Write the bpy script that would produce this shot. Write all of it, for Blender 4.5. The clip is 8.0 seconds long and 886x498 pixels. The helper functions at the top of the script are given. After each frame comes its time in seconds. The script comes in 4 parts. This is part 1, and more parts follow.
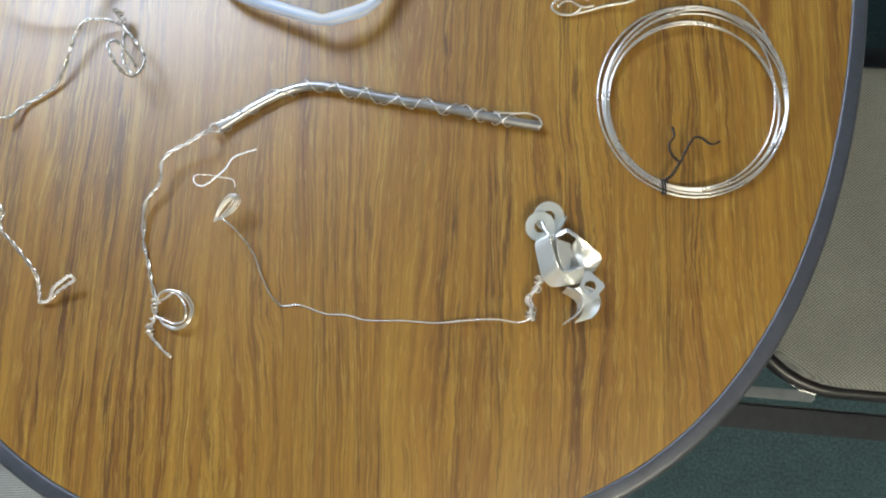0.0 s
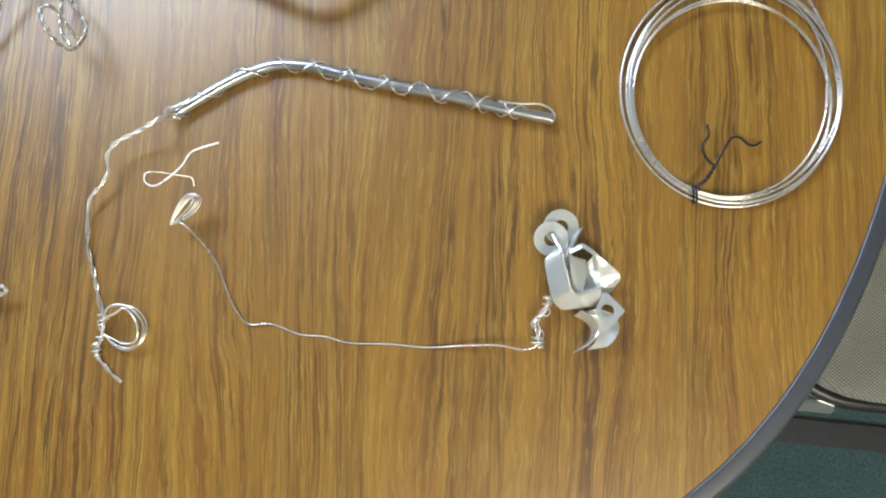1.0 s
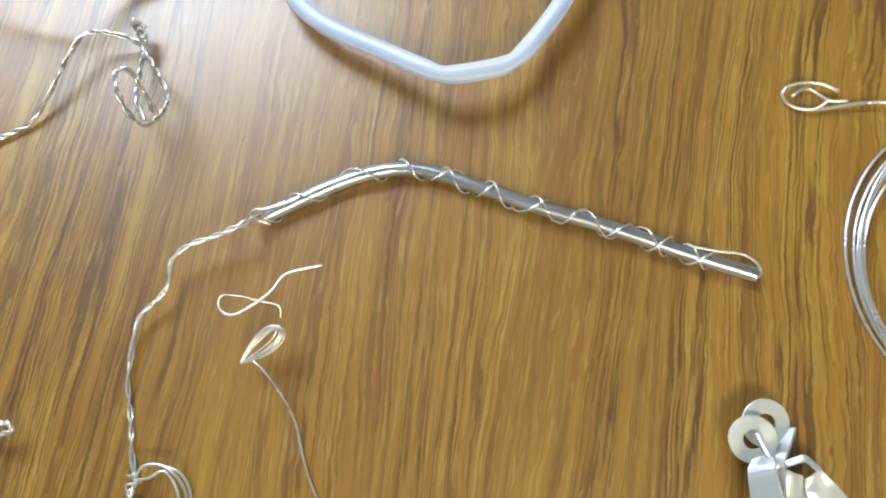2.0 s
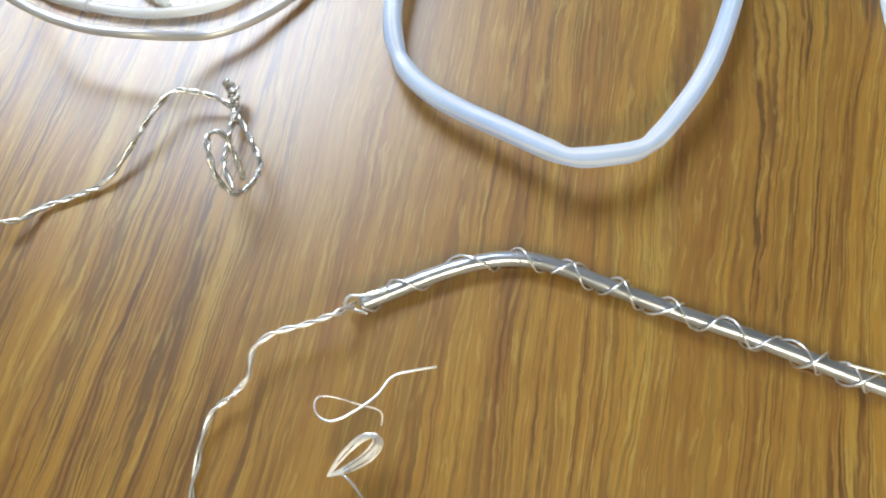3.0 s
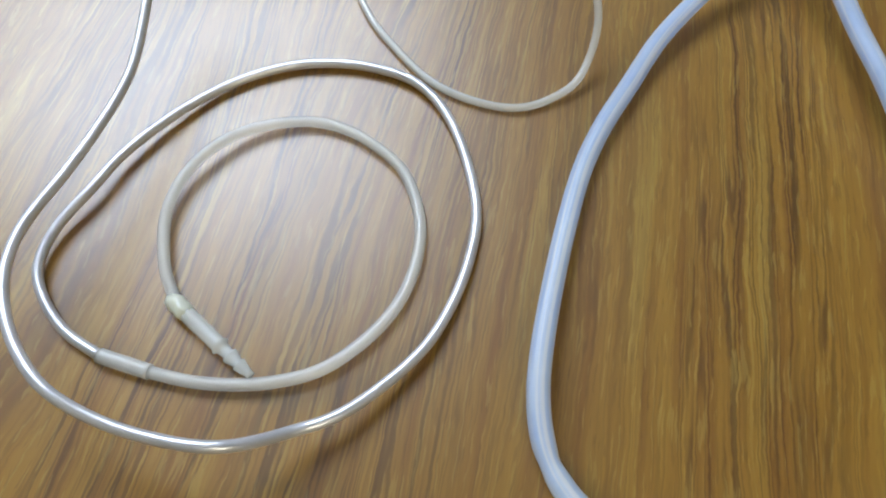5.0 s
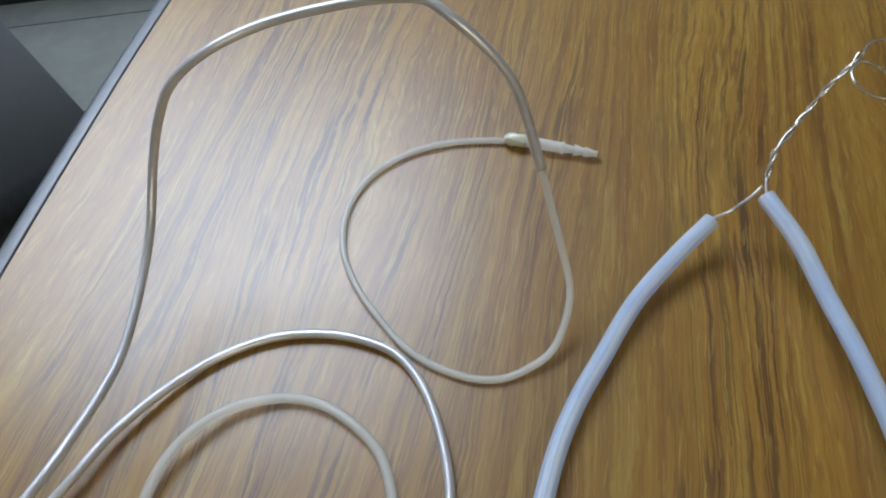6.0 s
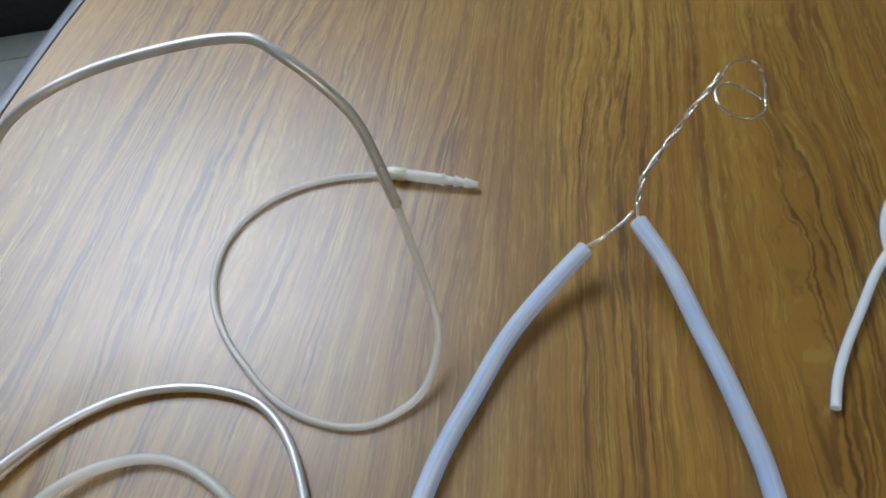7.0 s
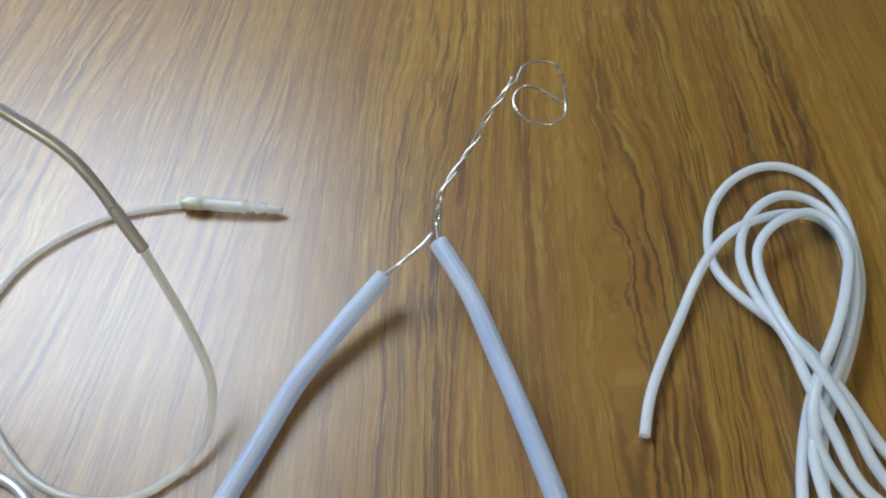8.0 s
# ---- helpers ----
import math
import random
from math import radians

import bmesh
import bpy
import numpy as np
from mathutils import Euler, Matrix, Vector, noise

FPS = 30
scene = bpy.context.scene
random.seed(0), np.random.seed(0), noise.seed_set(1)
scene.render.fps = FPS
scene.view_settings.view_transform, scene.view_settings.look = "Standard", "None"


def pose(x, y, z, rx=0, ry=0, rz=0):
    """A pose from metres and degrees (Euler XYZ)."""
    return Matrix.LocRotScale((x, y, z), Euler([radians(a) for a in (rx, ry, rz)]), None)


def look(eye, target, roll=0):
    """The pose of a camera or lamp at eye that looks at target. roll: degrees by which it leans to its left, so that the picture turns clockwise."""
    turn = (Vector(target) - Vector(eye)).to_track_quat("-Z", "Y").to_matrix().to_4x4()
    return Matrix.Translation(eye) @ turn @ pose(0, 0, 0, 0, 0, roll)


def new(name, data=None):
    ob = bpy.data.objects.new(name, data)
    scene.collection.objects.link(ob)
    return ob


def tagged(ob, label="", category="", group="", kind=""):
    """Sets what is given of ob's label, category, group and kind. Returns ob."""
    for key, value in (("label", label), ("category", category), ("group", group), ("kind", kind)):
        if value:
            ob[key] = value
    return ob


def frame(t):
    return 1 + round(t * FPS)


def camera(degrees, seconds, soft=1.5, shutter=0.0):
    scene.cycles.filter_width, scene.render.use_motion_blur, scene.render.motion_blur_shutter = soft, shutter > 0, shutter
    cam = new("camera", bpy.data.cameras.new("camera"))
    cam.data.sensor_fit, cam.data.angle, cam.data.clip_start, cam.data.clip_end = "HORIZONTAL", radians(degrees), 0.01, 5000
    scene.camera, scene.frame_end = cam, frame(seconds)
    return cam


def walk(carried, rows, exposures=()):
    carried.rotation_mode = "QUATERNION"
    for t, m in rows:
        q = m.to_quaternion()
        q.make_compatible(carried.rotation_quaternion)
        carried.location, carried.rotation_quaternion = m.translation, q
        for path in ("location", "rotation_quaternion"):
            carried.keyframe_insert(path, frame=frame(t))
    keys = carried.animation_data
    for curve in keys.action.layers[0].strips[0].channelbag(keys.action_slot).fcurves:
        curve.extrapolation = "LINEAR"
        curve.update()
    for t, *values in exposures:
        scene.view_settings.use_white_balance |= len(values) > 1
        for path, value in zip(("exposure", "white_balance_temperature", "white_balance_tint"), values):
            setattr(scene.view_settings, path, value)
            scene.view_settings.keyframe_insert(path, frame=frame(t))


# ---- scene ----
cam = camera(63.0, 8.0, soft=2.1)
PATH = [
    (0, (0.198, -0.166, 1.493), (0.072, 0.182, -0.472), -19.2),
    (0.2, (0.195, -0.145, 1.455), (0.098, 0.113, -0.526), -20),
    (0.5, (0.195, -0.124, 1.43), (0.128, 0.077, -0.559), -18.2),
    (0.7, (0.196, -0.108, 1.422), (0.128, 0.081, -0.568), -19.1),
    (1, (0.181, -0.089, 1.399), (0.101, 0.116, -0.589), -19.7),
    (1.2, (0.155, -0.062, 1.376), (0.065, 0.184, -0.607), -16.7),
    (1.5, (0.114, -0.04, 1.325), (0.009, 0.31, -0.642), -10.8),
    (1.7, (0.089, -0.023, 1.288), (-0.043, 0.366, -0.67), -11.9),
    (2.8, (0.014, -0.014, 1.211), (-0.107, 0.563, -0.7), -2.9),
    (3, (-0.018, -0.004, 1.197), (-0.173, 0.626, -0.695), -3.4),
    (3.2, (-0.056, 0.0125, 1.18), (-0.232, 0.663, -0.703), -3.5),
    (3.5, (-0.092, 0.021, 1.16), (-0.282, 0.761, -0.688), -2.2),
    (3.7, (-0.1004, 0.031, 1.154), (-0.2868, 0.795, -0.685), -1.55),
    (4, (-0.118, 0.063, 1.15), (-0.282, 0.878, -0.669), 0.2),
    (4.2, (-0.133, 0.103, 1.156), (-0.311, 0.943, -0.65), -0.5),
    (5.3, (-0.154, 0.221, 1.177), (-0.338, 1.141, -0.59), -0.9),
    (5.5, (-0.128, 0.24, 1.192), (-0.407, 1.232, -0.522), -5.5),
    (6, (-0.128, 0.291, 1.23), (-0.451, 1.439, -0.375), -5.2),
    (6.5, (-0.112, 0.302, 1.23), (-0.429, 1.492, -0.346), -5.3),
    (6.7, (-0.091, 0.299, 1.2236), (-0.435, 1.5013, -0.3374), -6.7),
    (7, (-0.053, 0.325, 1.22), (-0.305, 1.534, -0.353), -4.9),
    (7.2, (0.0068, 0.3454, 1.2061), (-0.2326, 1.5896, -0.3413), -5.4),
    (7.5, (0.034, 0.38, 1.206), (-0.111, 1.591, -0.379), -3.6),
    (8, (0.062, 0.387, 1.188), (-0.069, 1.602, -0.396), -4.4),
]
walk(cam, [(t, look(eye, target, roll)) for t, eye, target, roll in PATH], [(0.0, 0.72), (1.5, 0.95), (3.0, 0.9), (3.5, 0.79), (4.2, 0.6), (5.3, 0.12), (6.5, -0.1), (7.5, -0.1), (8.0, 0.13)])

# ---- world and lights ----
world = bpy.data.worlds.new("World")
scene.world = world
world.use_nodes = True
_bg = world.node_tree.nodes["Background"]
_sky = world.node_tree.nodes.new("ShaderNodeTexSky")
_sky.sky_type, _sky.sun_disc = "NISHITA", False
_sky.sun_elevation, _sky.sun_rotation = radians(35), radians(-50)
world.node_tree.links.new(_sky.outputs[0], _bg.inputs[0])
_bg.inputs[1].default_value = 0.1

TOP = 0.74          # height of the table top
CEIL = 2.6


def area_lamp(name, place, target, sx, sy, watts, colour):
    d = bpy.data.lights.new(name, "AREA")
    d.shape, d.size, d.size_y, d.energy, d.color = "RECTANGLE", sx, sy, watts, colour
    ob = new(name, d)
    ob.matrix_world = look(place, target)
    return ob


# the warm one is an unseen fill, added to brighten the near right side
COOL, WARM_FILL = (0.535, 0.715, 1.0), (1.0, 0.89, 0.60)
LAMPS = [((-1.50, 1.88), 1.8, 1.5, 60, COOL), ((0.9, -1.6), 1.2, 0.6, 26, WARM_FILL)]
for (lx, ly), sx, sy, w, tint in LAMPS:
    area_lamp("panel_lamp", (lx, ly, CEIL - 0.04), (lx, ly, 0), sx, sy, w, tint)


# ---- materials ----
def material(name, rough=0.5, metal=0.0):
    m = bpy.data.materials.new(name)
    m.use_nodes = True
    b = m.node_tree.nodes["Principled BSDF"]
    b.inputs["Roughness"].default_value, b.inputs["Metallic"].default_value = rough, metal
    return m, m.node_tree.nodes, m.node_tree.links, b


def mapped(nodes, links, scale, coord="Object"):
    tc, mp = nodes.new("ShaderNodeTexCoord"), nodes.new("ShaderNodeMapping")
    mp.inputs["Scale"].default_value = scale
    links.new(tc.outputs[coord], mp.inputs[0])
    return mp.outputs[0]


def noise_tex(nodes, links, vec, scale, detail=4.0, rough=0.55, distort=0.0):
    n = nodes.new("ShaderNodeTexNoise")
    n.inputs["Scale"].default_value, n.inputs["Detail"].default_value = scale, detail
    n.inputs["Roughness"].default_value, n.inputs["Distortion"].default_value = rough, distort
    links.new(vec, n.inputs["Vector"])
    return n.outputs[0]


def ramp(nodes, links, fac, *stops):
    r = nodes.new("ShaderNodeValToRGB")
    while len(r.color_ramp.elements) < len(stops):
        r.color_ramp.elements.new(0.5)
    for e, (p, c) in zip(r.color_ramp.elements, stops):
        e.position, e.color = p, (*c, 1) if len(c) == 3 else c
    links.new(fac, r.inputs[0])
    return r.outputs[0]


def calc(nodes, links, op, a, b):
    n = nodes.new("ShaderNodeMath")
    n.operation = op
    for k, v in ((0, a), (1, b)):
        if isinstance(v, (int, float)):
            n.inputs[k].default_value = v
        else:
            links.new(v, n.inputs[k])
    return n.outputs[0]


def blend(nodes, links, fac, a, b, how="MIX"):
    n = nodes.new("ShaderNodeMix")
    n.data_type, n.blend_type = "RGBA", how
    for k, v in ((0, fac), (6, a), (7, b)):
        if isinstance(v, (int, float)):
            n.inputs[k].default_value = v
        elif isinstance(v, tuple):
            n.inputs[k].default_value = (*v, 1)
        else:
            links.new(v, n.inputs[k])
    return n.outputs[2]


def bump(nodes, links, bsdf, height, strength, distance):
    b = nodes.new("ShaderNodeBump")
    b.inputs["Strength"].default_value, b.inputs["Distance"].default_value = strength, distance
    links.new(height, b.inputs["Height"])
    links.new(b.outputs[0], bsdf.inputs["Normal"])


def wood_laminate():
    m, n, l, b = material("wood_laminate", 0.3)
    tc, sep = n.new("ShaderNodeTexCoord"), n.new("ShaderNodeSeparateXYZ")
    l.new(tc.outputs["Object"], sep.inputs[0])
    # wandering growth lines: long along y, cathedral arches where the drift changes
    drift = noise_tex(n, l, mapped(n, l, (3.0, 0.42, 1)), 1.0, 1.0, 0.4)
    arch = noise_tex(n, l, mapped(n, l, (8.0, 1.9, 1)), 1.0, 1.0, 0.4)
    wav = noise_tex(n, l, mapped(n, l, (30, 15.0, 1)), 1.0, 4.0, 0.58)
    x1 = calc(n, l, "ADD", sep.outputs[0], calc(n, l, "ADD", calc(n, l, "MULTIPLY", drift, 0.17), calc(n, l, "MULTIPLY", arch, 0.07)))
    x2 = calc(n, l, "ADD", x1, calc(n, l, "MULTIPLY", wav, 0.011))
    comb = n.new("ShaderNodeCombineXYZ")
    l.new(x2, comb.inputs[0])
    l.new(calc(n, l, "MULTIPLY", sep.outputs[1], 0.02), comb.inputs[1])
    along = n.new("ShaderNodeCombineXYZ")
    l.new(x2, along.inputs[0])
    l.new(calc(n, l, "MULTIPLY", sep.outputs[1], 0.068), along.inputs[1])
    rings = noise_tex(n, l, comb.outputs[0], 88.0, 3.0, 0.6)
    fine = noise_tex(n, l, along.outputs[0], 460.0, 3.0, 0.62)
    broad = noise_tex(n, l, mapped(n, l, (7, 1.0, 1)), 1.0, 3.0, 0.5)
    base = ramp(n, l, rings, (0.25, (0.180, 0.075, 0.010)), (0.38, (0.232, 0.104, 0.014)), (0.48, (0.284, 0.141, 0.018)),
                (0.58, (0.318, 0.167, 0.022)), (0.74, (0.365, 0.210, 0.034)))
    # dark growth lines, broken along their length, each with a paler side, and short pores
    lines = noise_tex(n, l, comb.outputs[0], 165.0, 1.5, 0.5)
    gaps = noise_tex(n, l, mapped(n, l, (40, 3.2, 1)), 1.0, 3.0, 0.6)
    keep = ramp(n, l, gaps, (0.36, (0, 0, 0)), (0.52, (1, 1, 1)))
    pale = calc(n, l, "MULTIPLY", ramp(n, l, lines, (0.545, (0, 0, 0)), (0.60, (1, 1, 1))), ramp(n, l, gaps, (0.48, (0, 0, 0)), (0.60, (1, 1, 1))))
    col = blend(n, l, calc(n, l, "MULTIPLY", pale, 0.42), base, (0.42, 0.285, 0.060))
    calm = ramp(n, l, noise_tex(n, l, mapped(n, l, (11, 0.9, 1)), 1.0, 2.0, 0.5), (0.36, (0.22,) * 3), (0.56, (1, 1, 1)))
    dark = calc(n, l, "MULTIPLY", ramp(n, l, lines, (0.37, (1, 1, 1)), (0.42, (0, 0, 0))), keep)
    col = blend(n, l, calc(n, l, "MULTIPLY", calc(n, l, "MULTIPLY", dark, calm), 0.36), col, (0.088, 0.037, 0.008))
    # thin continuous year lines
    years = noise_tex(n, l, comb.outputs[0], 62.0, 2.0, 0.45)
    for level, wide, amount in ((0.50, 0.022, 0.80), (0.43, 0.018, 0.66), (0.57, 0.017, 0.58)):
        off = calc(n, l, "ABSOLUTE", calc(n, l, "SUBTRACT", years, level), 0.0)
        thin = calc(n, l, "MULTIPLY", ramp(n, l, off, (wide * 0.4, (1, 1, 1)), (wide, (0, 0, 0))), ramp(n, l, gaps, (0.32, (0.15,) * 3), (0.5, (1, 1, 1))))
        thin = calc(n, l, "MULTIPLY", thin, calm)
        col = blend(n, l, calc(n, l, "MULTIPLY", thin, amount), col, (0.080, 0.034, 0.008))
    fleck = ramp(n, l, noise_tex(n, l, along.outputs[0], 390.0, 2.0, 0.5), (0.59, (0, 0, 0)), (0.63, (1, 1, 1)))
    col = blend(n, l, calc(n, l, "MULTIPLY", fleck, 0.32), col, (0.44, 0.31, 0.075))
    pore = ramp(n, l, noise_tex(n, l, along.outputs[0], 510.0, 2.0, 0.5), (0.37, (1, 1, 1)), (0.41, (0, 0, 0)))
    col = blend(n, l, calc(n, l, "MULTIPLY", pore, 0.30), col, (0.12, 0.055, 0.012))
    tone = ramp(n, l, broad, (0.3, (0.86, 0.84, 0.82)), (0.7, (1.08, 1.08, 1.04)))
    col = blend(n, l, 1.0, col, tone, "MULTIPLY")
    tone2 = ramp(n, l, fine, (0.3, (0.92, 0.92, 0.92)), (0.7, (1.07, 1.07, 1.07)))
    col = blend(n, l, 1.0, col, tone2, "MULTIPLY")
    l.new(col, b.inputs["Base Color"])
    smear = noise_tex(n, l, mapped(n, l, (3, 3, 3)), 1.0, 4.0, 0.6)
    l.new(ramp(n, l, smear, (0.3, (0.36,) * 3), (0.7, (0.44,) * 3)), b.inputs["Roughness"])
    b.inputs["Coat Weight"].default_value, b.inputs["Coat Roughness"].default_value = 0.9, 0.35
    b.inputs["Coat IOR"].default_value, b.inputs["Specular IOR Level"].default_value = 1.5, 0.5
    bump(n, l, b, fine, 0.025, 0.0004)
    return m


def metal(name, colour, rough, spread=0.08, scale=60, amount=0.9, dent=0.02, deep=0.0003):
    m, n, l, b = material(name, rough, amount)
    v = mapped(n, l, (1, 1, 1))
    t = noise_tex(n, l, v, scale, 4.0, 0.6)
    l.new(ramp(n, l, t, (0.3, tuple(c * 0.82 for c in colour)), (0.7, colour)), b.inputs["Base Color"])
    l.new(ramp(n, l, noise_tex(n, l, v, scale * 2.3, 3.0), (0.3, (rough - spread,) * 3), (0.7, (rough + spread,) * 3)), b.inputs["Roughness"])
    bump(n, l, b, t, dent, deep)
    return m


def rubbery(name, colour, deep, rough, trans, sub=0.0, shine_streak=None, coat=0.5, see=0.0, milk=0.0):
    """Milky, see-through tubing."""
    m, n, l, b = material(name, rough)
    v = mapped(n, l, (1, 1, 1))
    t = noise_tex(n, l, v, 28, 3.0, 0.6)
    col = ramp(n, l, t, (0.3, deep), (0.7, colour))
    if shine_streak:      # bright highlight streaks along the tube, painted into its colour
        f = noise_tex(n, l, mapped(n, l, (13, 0.16, 1), "UV"), 1.0, 3.0, 0.6)
        col = blend(n, l, ramp(n, l, f, (0.47, (0, 0, 0)), (0.58, (0.9,) * 3)), col, shine_streak)
    l.new(col, b.inputs["Base Color"])
    b.inputs["Transmission Weight"].default_value = trans
    b.inputs["IOR"].default_value = 1.41
    b.inputs["Subsurface Weight"].default_value = sub
    b.inputs["Subsurface Radius"].default_value = (1, 1, 1)
    b.inputs["Subsurface Scale"].default_value = 0.004
    b.inputs["Coat Weight"].default_value, b.inputs["Coat Roughness"].default_value = coat, 0.14
    bump(n, l, b, noise_tex(n, l, v, 160, 2.0), 0.05, 0.0004)
    if milk:        # light spreads through the milky wall
        d, mix = n.new("ShaderNodeBsdfTranslucent"), n.new("ShaderNodeMixShader")
        mix.inputs[0].default_value = milk
        l.new(col, d.inputs["Color"])
        l.new(b.outputs[0], mix.inputs[1])
        l.new(d.outputs[0], mix.inputs[2])
        l.new(mix.outputs[0], n["Material Output"].inputs[0])
        b = mix
    if see:         # thin clear wall, light passes straight through
        t, mix = n.new("ShaderNodeBsdfTransparent"), n.new("ShaderNodeMixShader")
        mix.inputs[0].default_value = see
        l.new(b.outputs[0], mix.inputs[1])
        l.new(t.outputs[0], mix.inputs[2])
        l.new(mix.outputs[0], n["Material Output"].inputs[0])
    return m


def plain(name, dark, light, rough, scale=40, relief=0.1, depth=0.0006, detail=4.0):
    m, n, l, b = material(name, rough)
    v = mapped(n, l, (1, 1, 1))
    t = noise_tex(n, l, v, scale, detail, 0.6)
    big = noise_tex(n, l, v, scale * 0.11, 3.0, 0.5)
    col = ramp(n, l, t, (0.3, dark), (0.7, light))
    col = blend(n, l, 1.0, col, ramp(n, l, big, (0.3, (0.88,) * 3), (0.7, (1.08,) * 3)), "MULTIPLY")
    l.new(col, b.inputs["Base Color"])
    bump(n, l, b, t, relief, depth)
    return m


def woven(name, dark, light, pitch):
    m, n, l, b = material(name, 0.9)
    v = mapped(n, l, (1, 1, 1))
    waves = []
    for rot in (0.6, -0.75):
        mp, tc = n.new("ShaderNodeMapping"), n.new("ShaderNodeTexCoord")
        mp.inputs["Rotation"].default_value = (0, 0, rot)
        l.new(tc.outputs["Object"], mp.inputs[0])
        w = n.new("ShaderNodeTexWave")
        w.inputs["Scale"].default_value, w.inputs["Distortion"].default_value = 0.314 / pitch, 1.2
        w.inputs["Detail"].default_value, w.inputs["Detail Scale"].default_value = 2.0, 3.0
        l.new(mp.outputs[0], w.inputs["Vector"])
        waves.append(w.outputs["Fac"])
    h = calc(n, l, "MULTIPLY", waves[0], waves[1])
    worn = noise_tex(n, l, v, 9, 4.0, 0.6)
    col = blend(n, l, h, dark, light)
    col = blend(n, l, 1.0, col, ramp(n, l, worn, (0.3, (0.85,) * 3), (0.7, (1.1,) * 3)), "MULTIPLY")
    l.new(col, b.inputs["Base Color"])
    b.inputs["Sheen Weight"].default_value = 0.2
    bump(n, l, b, h, 0.5, 0.0012)
    return m


WOOD = wood_laminate()
EDGE = plain("edge_band", (0.034, 0.038, 0.050), (0.050, 0.056, 0.072), 0.42, 90, 0.15)
EDGE.node_tree.nodes["Principled BSDF"].inputs["Coat Weight"].default_value = 1.0
EDGE.node_tree.nodes["Principled BSDF"].inputs["Coat Roughness"].default_value = 0.42
EDGE.node_tree.nodes["Principled BSDF"].inputs["Coat IOR"].default_value = 1.5
UNDER = plain("chipboard", (0.05, 0.045, 0.04), (0.09, 0.08, 0.07), 0.8)
STEEL = metal("bright_wire", (0.93, 0.91, 0.87), 0.28, 0.02, 12, 0.82, 0.0)
DULLWIRE = metal("twisted_wire", (0.74, 0.71, 0.645), 0.25, 0.06, 60, 0.88)
ALU = metal("aluminium_rod", (0.54, 0.54, 0.55), 0.33, 0.04, 60, 0.92)
ZINC = metal("zinc_plate", (0.95, 0.96, 0.945), 0.22, 0.03, 18, 0.66, 0.02, 0.0006)
WASHER = metal("washer_zinc", (0.74, 0.74, 0.66), 0.4, 0.06, 45, 0.55)
SILVER = metal("silver_sleeve", (0.72, 0.70, 0.70), 0.36, 0.03, 40, 0.5)
SILICONE = rubbery("blue_white_silicone", (0.75, 0.86, 1.0), (0.61, 0.75, 1.0), 0.28, 0.0, 0.3, (1.0, 1.0, 1.0), 0.3, 0.28, 0.40)
CLEAR = rubbery("milky_clear_tube", (0.95, 0.945, 0.90), (0.90, 0.89, 0.83), 0.15, 0.3, 0.0, None, 0.6, 0.50, 0.15)
WHITE_TUBE = rubbery("white_silicone", (0.92, 0.975, 1.0), (0.90, 0.95, 0.985), 0.25, 0.0, 0.3, None, 0.35, 0.12, 0.42)
NYLON = rubbery("nylon_fitting", (0.95, 0.965, 0.94), (0.91, 0.93, 0.89), 0.22, 0.2, 0.0, None, 0.5, 0.26, 0.35)
GLUE = rubbery("yellowed_glue", (0.95, 0.94, 0.78), (0.88, 0.87, 0.68), 0.3, 0.4)
BLACKWIRE = plain("black_wire", (0.012, 0.010, 0.011), (0.03, 0.024, 0.024), 0.4, 80)
FABRIC = woven("grey_fabric", (0.15, 0.155, 0.145), (0.45, 0.458, 0.43), 0.0034)
DARKFABRIC = woven("charcoal_fabric", (0.010, 0.011, 0.011), (0.024, 0.026, 0.026), 0.0024)
BLACK = plain("black_plastic", (0.010, 0.010, 0.012), (0.022, 0.022, 0.026), 0.35, 70)
BLUEGREY = plain("painted_steel", (0.018, 0.021, 0.027), (0.030, 0.035, 0.043), 0.4, 50)
CHROME = metal("chromed_steel", (0.8, 0.8, 0.8), 0.15)
CARPET = plain("teal_carpet", (0.020, 0.050, 0.062), (0.072, 0.132, 0.152), 0.95, 170, 0.8, 0.004, 6.0)
WALLPAINT = plain("wall_paint", (0.62, 0.62, 0.59), (0.70, 0.70, 0.67), 0.85, 30)
CEILTILE = plain("ceiling_tile", (0.70, 0.70, 0.68), (0.80, 0.80, 0.78), 0.9, 120, 0.3)
BOXPAINT = plain("pale_green_grey_paint", (0.105, 0.110, 0.095), (0.13, 0.136, 0.118), 0.7, 25)
LENS, _n, _l, _b = material("lamp_diffuser", 0.5)
_b.inputs["Emission Color"].default_value = (0.92, 0.96, 1, 1)
_b.inputs["Emission Strength"].default_value = 5.0


# ---- mesh helpers ----
def part(name, bm, mat, parent=None, label="", smooth=True):
    me = bpy.data.meshes.new(name)
    bmesh.ops.recalc_face_normals(bm, faces=bm.faces)
    bm.to_mesh(me)
    bm.free()
    if smooth:
        me.shade_smooth()
    me.materials.append(mat)
    ob = new(name, me)
    if parent:
        ob.parent = parent
    if label:
        tagged(ob, label)
    return ob


def thing(name, label, category, group="", place=None):
    ob = new(name)
    if place:
        ob.location = place
    return tagged(ob, label, category, group)


